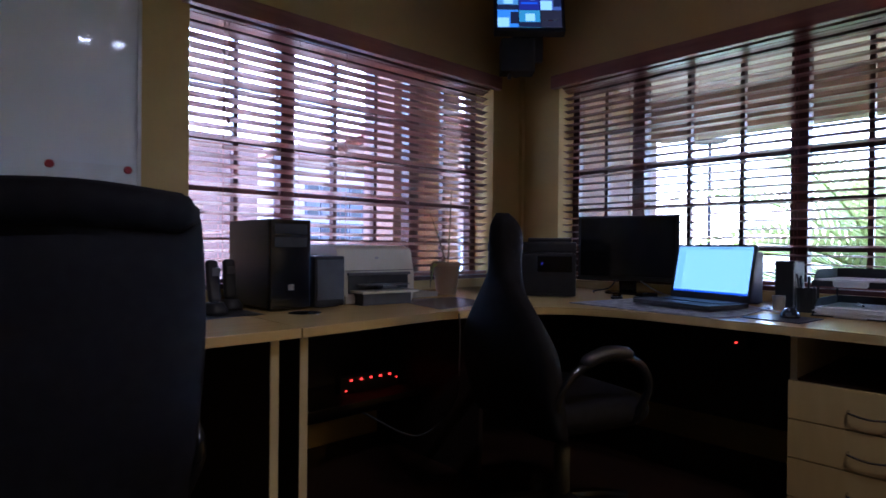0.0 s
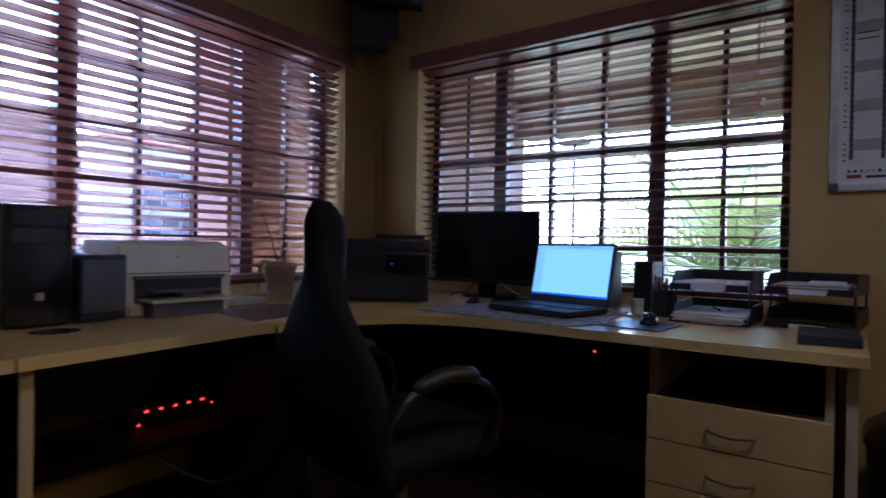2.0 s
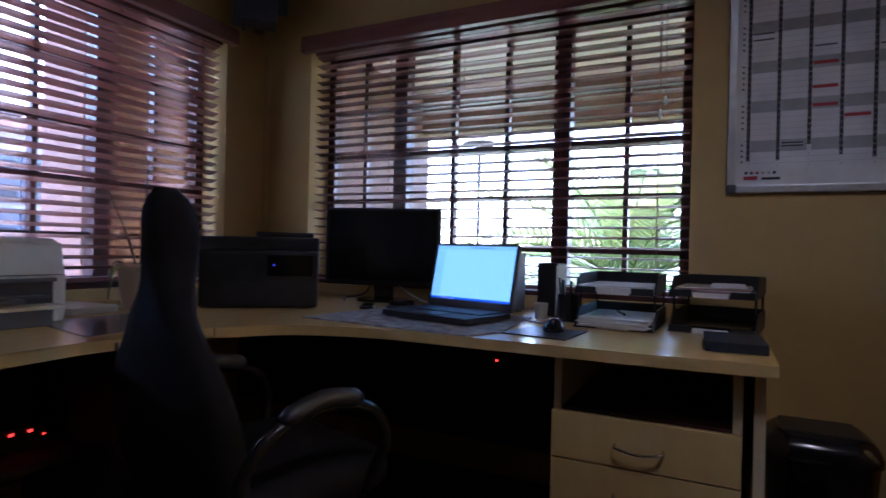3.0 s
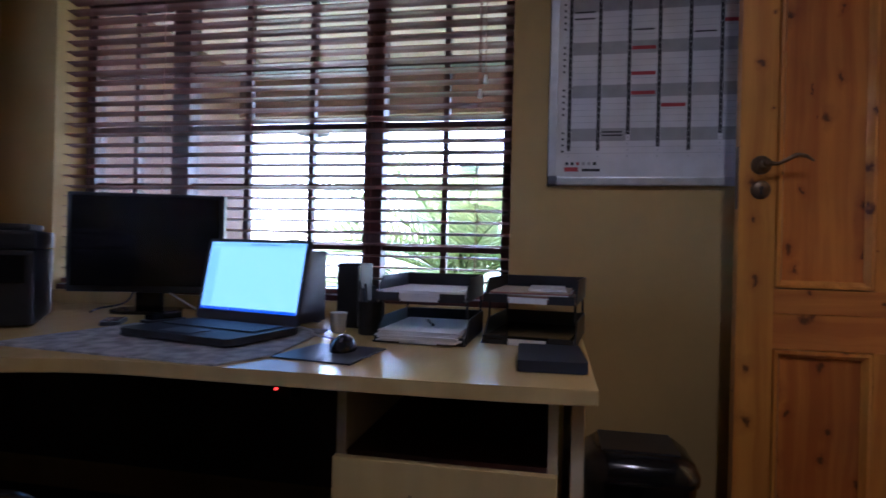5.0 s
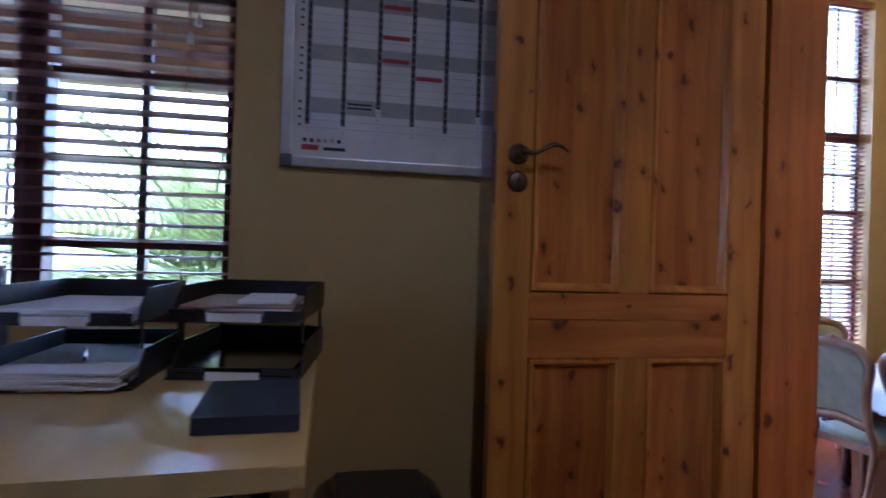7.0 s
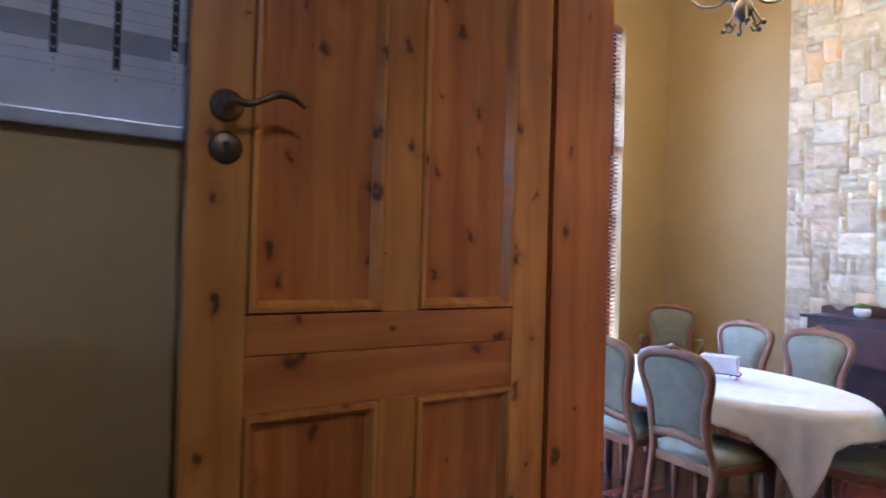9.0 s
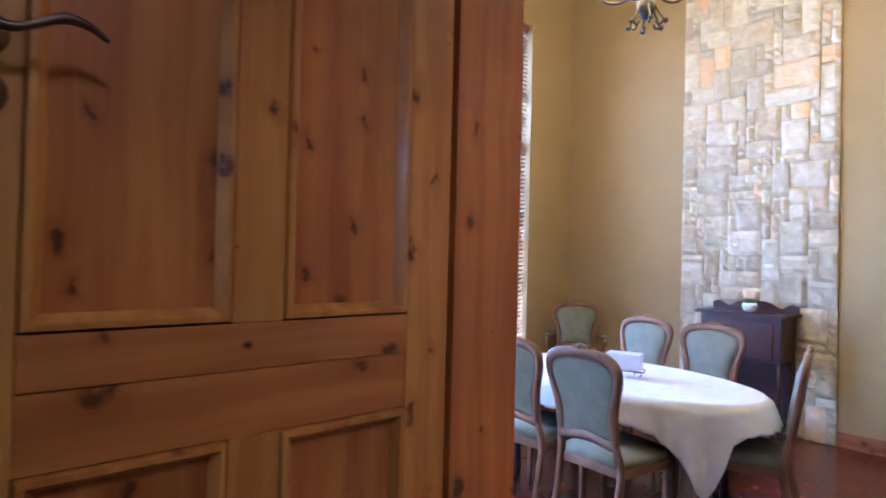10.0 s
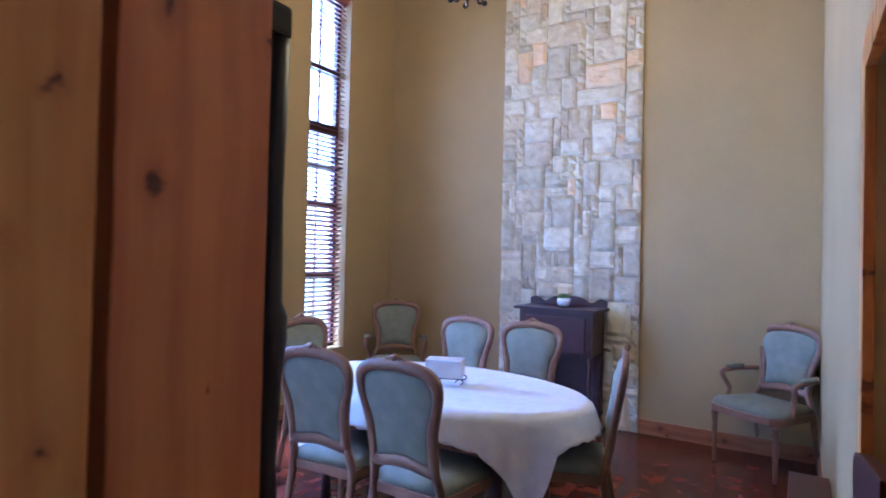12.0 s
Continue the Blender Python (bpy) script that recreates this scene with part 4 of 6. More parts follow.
part("cover", bm, NAVY, nb)
part("page_block", box(-0.106, 0.106, -0.069, 0.068, 0.0042, 0.0198), PAPER, nb)

# small dark items under the monitor
for at, rz, nm, lb in (((2.53, 1.50, 0.751), 30, "mobile_phone", "dark mobile phone lying on desk"), ((2.60, 1.38, 0.751), -20, "stapler", "small dark stapler on the desk")):
    c = thing(nm, lb, nm.replace("_", " "), at, rz)
    part("body", slab(rounded(0.13, 0.055, 0.012), 0, 0.012), BLACK, c, bevel=0.003)
    part("top", box(-0.05, 0.05, -0.02, 0.02, 0.0122, 0.0135 if nm == "mobile_phone" else 0.03), GLOSSY, c, bevel=0.0005)

# cordless phones on their chargers
for at, rz in (((0.765, 2.05, 0.751), 8), ((0.865, 2.16, 0.751), -6)):
    c = thing("cordless_phone", "black cordless phone standing in charging cradle", "telephone", at, rz, "cordless phones")
    part("cradle", lathe([(0.046, 0.0), (0.048, 0.012), (0.034, 0.036), (0.03, 0.04)], 18), BLACK, c, smooth=True)
    bm = cushion(0.048, 0.155, 0.026, 0.016, Matrix.Translation((0, 0.012, 0.115)) @ Matrix.Rotation(radians(80), 4, "X"))
    hs = part("handset", bm, BLACK, c, smooth=True)
    part("display", box(-0.015, 0.015, -0.012, -0.0105, 0.135, 0.165), GREY, hs)
part("black_tray", slab([(0.60, 1.90), (0.90, 1.93), (0.90, 2.20), (0.62, 2.20)], 0.7502, 0.7508), BLACK, None, "thin black mat under the phones", category="mat")
dk_ = thing("compact_disc", "silver disc lying on the desk", "disc", (1.03, 1.88, 0.7505))
part("disc", lathe([(0.008, 0.0), (0.06, 0.0), (0.06, 0.0014), (0.008, 0.0014)], 28), CHROME, dk_, smooth=False)

# potted plant with bare stems
pt = thing("plant_pot", "stoneware pot with sparse bare plant stems", "potted plant", (2.00, 2.17, 0.751))
part("pot", lathe([(0.048, 0.0), (0.052, 0.005), (0.066, 0.14), (0.074, 0.142), (0.075, 0.165), (0.068, 0.165), (0.062, 0.15)], 24), POT, pt, smooth=True)
part("soil", lathe([(0.061, 0.138), (0.061, 0.15)], 20), BARK, pt)
for p in ([(0.0, 0, 0.14), (-0.05, 0.0, 0.28), (-0.11, 0.01, 0.42)], [(0.01, 0, 0.14), (0.02, 0.0, 0.32), (0.05, 0.02, 0.55)], [(-0.02, 0.01, 0.14), (-0.09, 0.0, 0.17), (-0.12, -0.01, 0.04)]):
    pts = smooth_line(p, 5)
    part("stem", tube(pts, [0.006 - 0.004 * i / len(pts) for i in range(len(pts))], 6), BARK, pt)
    if p[2][2] < 0.1:
        bm = bmesh.new()
        a = [bm.verts.new(q + Vector((0, w, 0))) for q, w in zip([Vector(x) for x in ((-0.06, 0, 0.165), (-0.10, 0, 0.14), (-0.12, -0.01, 0.04))], (-0.01, -0.018, 0))]
        b = [bm.verts.new(q + Vector((0.004, w, 0.004))) for q, w in zip([Vector(x) for x in ((-0.06, 0, 0.165), (-0.10, 0, 0.14), (-0.12, -0.01, 0.04))], (0.01, 0.018, 0.002))]
        for k in range(2):
            bm.faces.new((a[k], a[k + 1], b[k + 1], b[k]))
        part("leaf", bm, LEAF, pt)
part("glossy_sheet", slab([(1.50, 1.66), (1.86, 1.70), (1.92, 2.02), (1.58, 2.06)], 0.7504, 0.7524), mat("dark_glossy_card", (0.16, 0.15, 0.15), None, 8, 0.22), None, "glossy dark sheet lying on the desk", category="desk pad")
paper_stack("book_pile", "pale books stacked beside the printer", (1.79, 2.22, 0.751), 8, 8, 0.17, 0.24, CREAM, "books")

# power strip with red lights under the desk
ps = thing("power_strip", "dark power strip with red indicator lights", "power strip", (0, 0, 0))
part("body", box(1.38, 1.70, 2.19, 2.24, 0.326, 0.40), BLACK, ps, bevel=0.004)
for i in range(5):
    part("indicator_light", box(1.430 + i * 0.054, 1.441 + i * 0.054, 2.185, 2.1895, 0.381, 0.389), LED_RED, ps, "glowing red light")
part("indicator_light", box(1.405, 1.412, 2.185, 2.1895, 0.338, 0.344), LED_RED, ps)
part("indicator_light", box(1.69, 1.696, 2.185, 2.1895, 0.362, 0.367), LED_RED, ps)
ub = thing("power_adapter", "black power adapter fixed under the desktop", "power adapter", (2.45, 0.89, 0.0))
part("body", box(-0.05, 0.05, -0.04, 0.04, 0.60, 0.72), BLACK, ub, bevel=0.006)
part("indicator_light", box(-0.0535, -0.0505, -0.004, 0.004, 0.622, 0.628), LED_RED, ub, "glowing red light")
cb = part("hanging_cable", tube(smooth_line([(1.53, 1.585, 0.74), (1.525, 1.575, 0.60), (1.50, 1.58, 0.40), (1.42, 1.70, 0.26), (1.30, 1.90, 0.33)], 6), 0.004, 6), GREY, None, "grey cable hanging over the desk edge", category="cable", smooth=True)

# television on its corner bracket
tv = thing("wall_television", "small wall television showing security camera tiles", "television", (2.60, 2.13, 2.355), -42)
tm = Matrix.Rotation(radians(-14), 4, "X") @ Matrix.Diagonal((0.84, 1.0, 0.84, 1.0))
part("housing", box(-0.245, 0.245, -0.02, 0.035, -0.15, 0.17, m=tm), BLACK, tv, bevel=0.006)
for i in range(3):
    for k in range(2):
        x0, z0 = -0.222 + i * 0.149, -0.118 + (1 - k) * 0.136
        tile = part("camera_tile", box(x0, x0 + 0.144, -0.0225, -0.0205, z0, z0 + 0.132, m=tm), TV_COLS[i + 3 * k], tv, "glowing camera picture")
        if (i, k) == (2, 1):
            for q, mm in enumerate((WHITE, RED, WHITE)):
                part("caption_bar", box(0.10 + q * 0.03, 0.122 + q * 0.03, -0.0232, -0.0227, -0.066, -0.061, m=tm), mm, tile)
            continue
        for fx0, fx1, fz0, fz1, mm in (TV_SHAPES[(i + 2 * k) % 3]):
            part("picture_area", box(x0 + 0.144 * fx0, x0 + 0.144 * fx1, -0.0232, -0.0227, z0 + 0.132 * fz0, z0 + 0.132 * fz1, m=tm), mm, tile)
part("mount_plate", box(-0.09, 0.09, 0.04, 0.08, -0.26, 0.05), BLACK, tv)
part("bracket", tube([(-0.03, 0.06, -0.15), (-0.06, 0.16, -0.22), (-0.02, 0.40, -0.22)], 0.035, 8), BLACK, tv)
part("connector_box", box(-0.16, 0.04, 0.0, 0.12, -0.33, -0.135), BLACK, tv, bevel=0.01)
part("cable", tube([(-0.10, 0.06, -0.30), (-0.105, 0.06, -0.36)], 0.012, 8), BLACK, tv)
part("wall_trunking", box(2.955, EX - 0.001, NY - 0.03, NY - 0.002, 0.75, 2.2), OFFICE_WALL, None, "painted cable trunking in the corner", category="trunking", kind="structure")

# whiteboard and wall planner
wb = thing("whiteboard", "white magnetic board with red magnets on the wall", "whiteboard", (0, 0, 0))
part("panel", box(-0.55, 0.617, NY - 0.018, NY - 0.004, 1.19, 2.24), BOARD, wb)
for b in ((-0.565, 0.632, 1.175, 1.19), (-0.565, 0.632, 2.24, 2.255), (-0.565, -0.55, 1.19, 2.24), (0.617, 0.632, 1.19, 2.24)):
    part("edge_trim", box(b[0], b[1], NY - 0.022, NY - 0.003, b[2], b[3]), ALU, wb, bevel=0.002)
for x in (0.33, 0.585):
    part("magnet", lathe([(0.015, 0), (0.015, 0.008), (0.012, 0.011)], 16, m=Matrix.Translation((x, NY - 0.0185, 1.285)) @ Matrix.Rotation(radians(90), 4, "X")), RED, wb, "red round magnet")
part("notice_sheet", box(0.32, 0.60, NY - 0.0205, NY - 0.0185, 1.20, 1.30), PAPER, wb, "white sheet held by magnets")

wp = thing("wall_planner", "white year planner board with printed calendar columns", "wall planner", (0, 0, 0))
PY0, PY1, PZ0, PZ1 = -1.02, 0.212, 1.225, 2.10
part("panel", box(EX - 0.012, EX - 0.003, PY0, PY1, PZ0, PZ1), WHITE, wp)
for b in ((PY0 + 0.03, PY1 - 0.03, PZ0, PZ0 + 0.028), (PY0 + 0.03, PY1 - 0.03, PZ1 - 0.028, PZ1), (PY0, PY0 + 0.028, PZ0 + 0.03, PZ1 - 0.03), (PY1 - 0.028, PY1, PZ0 + 0.03, PZ1 - 0.03)):
    part("edge_trim", box(EX - 0.022, EX - 0.002, *b), ALU, wp, bevel=0.004)
for cy in (PY0, PY1):
    for cz in (PZ0, PZ1):
        y0, y1 = (cy, cy + 0.033) if cy == PY0 else (cy - 0.033, cy)
        z0, z1 = (cz, cz + 0.033) if cz == PZ0 else (cz - 0.033, cz)
        part("corner_cap", box(EX - 0.0235, EX - 0.0015, y0, y1, z0, z1), GREY, wp, "grey plastic corner cap", bevel=0.009)
px = EX - 0.0125
cols, rowh = 12, 0.0205
cw = (PY1 - PY0 - 0.10) / cols
for i in range(cols):
    y1 = PY1 - 0.062 - i * cw
    n = (37, 36, 32, 34, 37, 32, 35, 36, 33, 35, 37, 34)[i]
    zt = PZ1 - 0.05
    for g in range(6):
        za = zt - 0.062 - g * 0.1435
        if za - 0.041 > PZ0 + 0.13:
            part("weekend_band", box(px - 0.0006, px, y1 - cw + 0.0005, y1 - 0.013, za - 0.041, za), SHADE, wp)
    zb = zt - n * rowh
    part("day_strip", box(px - 0.0011, px - 0.0003, y1 - 0.0115, y1, max(zb, PZ0 + 0.115), zt), INK, wp, "black strip of day numbers")
bm = bmesh.new()
for k in range(37):
    z = PZ1 - 0.05 - k * rowh
    if z > PZ0 + 0.10:
        box(px - 0.0009, px - 0.0007, PY0 + 0.04, PY1 - 0.05, z - 0.0005, z + 0.0005, bm=bm)
        for i in range(cols):
            y1 = PY1 - 0.062 - i * cw
            box(px - 0.0014, px - 0.0012, y1 - 0.0075, y1 - 0.004, z - 0.013, z - 0.008, bm=bm)
part("ruling", bm, SHADE, wp, kind="stuff")
bm = bmesh.new()
for k in range(37):
    z = PZ1 - 0.055 - k * rowh
    if z > PZ0 + 0.12 and k % 7 not in (1, 2):
        box(px - 0.0009, px - 0.0007, PY1 - 0.052, PY1 - 0.044, z - 0.012, z - 0.006, bm=bm)
part("weekday_print", bm, INK, wp, kind="stuff")
for i, z in ((2, 1.672), (2, 1.588), (2, 1.524), (3, 1.482), (5, 1.75), (7, 1.62), (8, 1.80)):
    y1 = PY1 - 0.062 - i * cw
    part("red_entry", box(px - 0.0014, px - 0.001, y1 - cw + 0.006, y1 - 0.013, z, z + 0.012), RED, wp, "red marked entry")
for i, z in ((0, 1.80), (0, 1.778), (1, 1.40), (1, 1.389), (2, 1.735), (4, 1.72)):
    y1 = PY1 - 0.062 - i * cw
    part("written_entry", box(px - 0.0014, px - 0.001, y1 - cw + 0.012, y1 - 0.017, z, z + 0.005), INK, wp)
part("key_swatch", box(px - 0.0014, px - 0.001, PY1 - 0.10, PY1 - 0.055, 1.272, 1.286), RED, wp, "red key swatch")
for k in range(6):
    part("key_mark", box(px - 0.0014, px - 0.001, PY1 - 0.068 - k * 0.018, PY1 - 0.058 - k * 0.018, 1.293, 1.303), (NAVY, INK, RED, SHADE, SHADE, INK)[k], wp)
for k in range(3):
    part("key_mark", box(px - 0.0014, px - 0.001, PY1 - 0.135 - k * 0.018, PY1 - 0.112 - k * 0.018, 1.272, 1.281), INK, wp)

# waste bin
wbn = thing("waste_bin", "black plastic bin with domed lid beside desk", "bin", (2.68, -0.055, 0))
bm = bmesh.new()
loops = [[bm.verts.new((x * s, y * s, z)) for x, y in rounded(0.27, 0.30, 0.07)] for s, z in ((0.78, 0.0), (0.80, 0.01), (0.97, 0.40), (1.02, 0.405), (1.02, 0.425), (0.93, 0.452), (0.75, 0.474))]
for a, b in zip(loops, loops[1:]):
    for k in range(len(a)):
        bm.faces.new((a[k], a[(k + 1) % len(a)], b[(k + 1) % len(a)], b[k]))
bm.faces.new(loops[0][::-1])
bm.faces.new(loops[-1])
part("tub", bm, GLOSSY, wbn, smooth=True)
part("lid_flap", box(-0.085, 0.085, -0.10, 0.10, 0.473, 0.479), BLACK, wbn, bevel=0.002)
part("lid_grip", box(-0.125, -0.112, -0.05, 0.05, 0.441, 0.449), STEEL, wbn, bevel=0.002)
wr = thing("waste_paper", "crumpled white and red wrappers in a low basket", "waste paper", (2.405, -0.02, 0))
bm = lathe([(0.09, 0), (0.12, 0.26), (0.115, 0.26), (0.086, 0.01)], 18)
part("basket", bm, BLACK, wr, "dark round basket")
for i in range(4):
    bm = bmesh.new()
    bmesh.ops.create_icosphere(bm, subdivisions=2, radius=0.05)
    for v in bm.verts:
        v.co *= 1 + 0.5 * noise.noise(v.co * 30 + Vector((i * 7, 0, 0)))
        v.co += Vector((0.045 * math.cos(i * 1.7), 0.045 * math.sin(i * 1.7), 0.25 + 0.02 * (i % 2)))
    part("wrapper", bm, (PAPER, RED, PAPER, CREAM)[i], wr)

# two ceiling downlights
for x, y in ((0.92, -0.24), (1.15, -0.20)):
    c = thing("ceiling_downlight", "small round lit ceiling downlight", "ceiling light", (x, y, OH - 0.001), 0, "downlights")
    part("trim_ring", lathe([(0.055, 0.0), (0.055, -0.006), (0.042, -0.008), (0.042, 0.0)], 24), WHITE, c)
    part("lens", lathe([(0.041, -0.001), (0.041, -0.007)], 24), DOWNLIGHT, c, "glowing lens")

# ---------- dining room shell ----------
NDOOR = (4.45, 5.75, DF, 2.15)         # glazed door to the veranda
DWIN = (-5.18, -4.64, 0.10, 3.62)      # tall window in the east wall: y0, y1, z0, z1
wall("wall_dining_north", "y", SY - 0.19, SY - 0.0955, DX0 - 0.2, DX1 + 0.24, DF - 0.2, DH, [(2.03, 2.83, DF, 2.10), NDOOR], DINING_WALL, "cream painted dining room wall with doorway")
wall("wall_dining_south", "y", DY - 0.2, DY, DX0 - 0.2, DX1 + 0.24, DF - 0.2, DH, [], DINING_WALL, "cream painted dining room wall behind stone panel")
wall("wall_dining_east", "x", DX1, DX1 + 0.24, DY, SY - 0.19, DF - 0.2, DH, [DWIN, SIDE_WIN], DINING_WALL, "cream painted wall with tall narrow window")
WDOOR = (-2.33, -1.50, DF, DF + 1.90)
wall("wall_dining_west", "x", DX0 - 0.2, DX0, DY, SY - 0.19, DF - 0.2, DH, [WDOOR], DINING_WALL, "cream painted dining room wall with pine doorway")
part("ceiling_dining", box(DX0 - 0.2, DX1 + 0.24, DY - 0.2, SY - 0.095, DH, DH + 0.15), CEIL, None, "plain white high dining room ceiling", category="ceiling", kind="structure")
part("step_1", box(2.09, 2.83, SY - 0.47, SY - 0.192, DF, DF + 0.225), PINE_X, None, "wooden step below the doorway", category="step", kind="structure")
for nm, b in (("baseboard_south_1", (DX0 + 0.02, 3.385, DY, DY + 0.018)), ("baseboard_south_2", (4.735, DX1, DY, DY + 0.018)), ("baseboard_north", (2.85, 4.44, SY - 0.208, SY - 0.191))):
    part(nm, box(b[0], b[1], b[2], b[3], DF, DF + 0.125), PINE_X, None, "varnished pine skirting board", category="skirting", kind="structure", bevel=0.004)
part("baseboard_west", box(DX0, DX0 + 0.018, DY, -2.415, DF, DF + 0.125), PINE_X, None, "varnished pine skirting board", category="skirting", kind="structure", bevel=0.004)
part("baseboard_east", box(DX1 - 0.018, DX1, DY + 0.02, SY - 0.21, DF, DF + 0.125), PINE_X, None, "varnished pine skirting board", category="skirting", kind="structure", bevel=0.004)

# pine door in the west wall, closed
d2 = thing("door_2", "closed pine door in the dining room wall", "door", kind="structure")
for b in ((-2.41, -2.33, DF, DF + 1.98), (-1.50, -1.42, DF, DF + 1.98), (-2.33, -1.50, DF + 1.90, DF + 1.98)):
    part("architrave", box(DX0, DX0 + 0.022, *b), PINE, d2, bevel=0.005)
part("leaf", box(DX0 - 0.10, DX0 - 0.06, -2.328, -1.502, DF + 0.004, DF + 1.898), PINE, d2)
for y in (-2.29, -2.04, -1.80, -1.56):
    part("batten", box(DX0 - 0.059, DX0 - 0.045, y - 0.03, y + 0.05, DF + 0.02, DF + 1.88), PINE, d2, bevel=0.003)

# glazed door to the veranda
gd = thing("door_3", "timber framed glazed door to the veranda", "door", kind="structure")
x0, x1, z0, z1 = NDOOR
for b in ((x0, x0 + 0.06, z0, z1), (x1 - 0.06, x1, z0, z1), (x0 + 0.06, x1 - 0.06, z1 - 0.06, z1), (x0 + 0.06, x1 - 0.06, z0, z0 + 0.12), ((x0 + x1) / 2 - 0.05, (x0 + x1) / 2 + 0.05, z0 + 0.12, z1 - 0.06)):
    part("door_frame", box(b[0], b[1], SY - 0.17, SY - 0.11, b[2], b[3]), FRAME, gd)
pane = part("pane", box(x0 + 0.06, x1 - 0.06, SY - 0.142, SY - 0.138, z0 + 0.12, z1 - 0.06), GLASS, gd, "clear glass pane")
pane.visible_shadow = False

# deep overhang added out of sight to stop sun patches on the parquet
part("added_eaves_dining", box(DX1 + 0.241, DX1 + 1.75, DY - 0.2, SY - 0.19, 3.92, 4.02), SOFFIT, None, "added unseen eaves blocking sun from the dining room windows", category="eaves", kind="structure")

# tall dining window
w3 = thing("window_3", "tall narrow timber window with stacked panes", "window", kind="structure")
y0, y1, z0, z1 = DWIN
for b in ((y0, y0 + 0.04, z0, z1), (y1 - 0.04, y1, z0, z1), (y0 + 0.04, y1 - 0.04, z0, z0 + 0.04), (y0 + 0.04, y1 - 0.04, z1 - 0.04, z1)):
    part("window_frame", box(DX1 + 0.14, DX1 + 0.19, *b), FRAME, w3, bevel=0.003)
for z, h in ((0.81, 0.03), (1.525, 0.03), (2.28, 0.05), (2.87, 0.03)):
    part("transom", box(DX1 + 0.13, DX1 + 0.185, y0 + 0.04, y1 - 0.04, z - h, z + h), FRAME, w3, bevel=0.003)
for z in (0.46, 1.17, 1.90):
    part("glazing_bar", box(DX1 + 0.15, DX1 + 0.175, y0 + 0.04, y1 - 0.04, z - 0.01, z + 0.01), FRAME, w3)
part("glazing_bar", box(DX1 + 0.152, DX1 + 0.173, -4.92, -4.90, z0 + 0.04, z1 - 0.04), SLAT, w3)
pane = part("pane", box(DX1 + 0.160, DX1 + 0.163, y0 + 0.04, y1 - 0.04, z0 + 0.04, z1 - 0.04), GLASS, w3, "clear glass pane")
pane.visible_shadow = False
w4 = thing("window_4", "tall timber window with plain panes", "window", kind="structure")
sy0, sy1 = SIDE_WIN[:2]
for b in ((sy0, sy0 + 0.04, z0, z1), (sy1 - 0.04, sy1, z0, z1), (sy0 + 0.04, sy1 - 0.04, z0, z0 + 0.04), (sy0 + 0.04, sy1 - 0.04, z1 - 0.04, z1)):
    part("window_frame", box(DX1 + 0.14, DX1 + 0.19, *b), FRAME, w4, bevel=0.003)
for z in (0.81, 1.525, 2.28, 2.87):
    part("transom", box(DX1 + 0.13, DX1 + 0.185, sy0 + 0.04, sy1 - 0.04, z - 0.03, z + 0.03), FRAME, w4, bevel=0.003)
pane = part("pane", box(DX1 + 0.160, DX1 + 0.163, sy0 + 0.04, sy1 - 0.04, z0 + 0.04, z1 - 0.04), GLASS, w4, "clear glass pane")
pane.visible_shadow = False
vb = thing("tall_blind", "reddish wooden venetian blind in tall window", "window blind")
n = 0
me = None
z = z1 - 0.06
while z > z0 + 0.04:
    if me is None:
        bm = box(-0.025, 0.025, y0 + 0.01, y1 - 0.01, -0.002, 0.002)
        me = bpy.data.meshes.new("slat")
        bm.to_mesh(me)
        bm.free()
        me.materials.append(SLAT)
    s = new("slat", me)
    s.parent = vb
    s.matrix_basis = pose(DX1 + 0.075, 0, z, 0, 26 if z < 1.5 else (8 if z < 2.2 else -16), 0)
    z -= 0.046
part("headrail", box(DX1 + 0.04, DX1 + 0.10, y0 + 0.01, y1 - 0.01, z1 - 0.045, z1 - 0.002), SLAT, vb)
for y in (y0 + 0.1, y1 - 0.1):
    part("ladder_cord", tube([(DX1 + 0.047, y, z0 + 0.04), (DX1 + 0.047, y, z1 - 0.04)], 0.002, 5), CORD, vb)

# dark carved cabinet beside the doorway
cab = thing("tall_cabinet", "tall black carved cabinet against the dining wall", "cabinet", (3.185, -1.31, DF))
part("body", box(0.02, 1.05, -0.36, -0.01, 0.10, 1.95), EBONY, cab, bevel=0.006)
part("cornice", box(0.0, 1.07, -0.40, -0.005, 1.95, 2.02), EBONY, cab, bevel=0.012)
part("plinth", box(0.0, 1.07, -0.38, -0.005, 0.0, 0.10), EBONY, cab, bevel=0.008)
part("waist_moulding", box(0.0, 1.07, -0.39, -0.005, 0.72, 0.78), EBONY, cab, bevel=0.012)
for x in (0.03, 1.04):
    part("turned_post", lathe([(0.02, 0.1), (0.028, 0.2), (0.018, 0.35), (0.028, 0.6), (0.02, 0.72), (0.03, 0.80), (0.02, 1.0), (0.026, 1.2), (0.036, 1.28), (0.036, 1.33), (0.024, 1.36), (0.02, 1.6), (0.028, 1.95)], 14, m=Matrix.Translation((x, -0.385, 0))), EBONY, cab, smooth=True)
for a, b in ((0.09, 0.53), (0.55, 0.99)):
    dd = part("door", box(a, b, -0.375, -0.362, 0.82, 1.77), EBONY, cab, bevel=0.004)
    part("knob", lathe([(0.006, 0), (0.006, 0.02), (0.014, 0.028), (0.010, 0.038)], 12, m=Matrix.Translation((b - 0.03 if a < 0.3 else a + 0.03, -0.375, 1.2)) @ Matrix.Rotation(radians(90), 4, "X")), BRASS, dd)

# ---------- dining furniture ----------
TX, TY, TA, TB, TZ = 4.00, -3.63, 0.88, 0.53, DF + 0.745


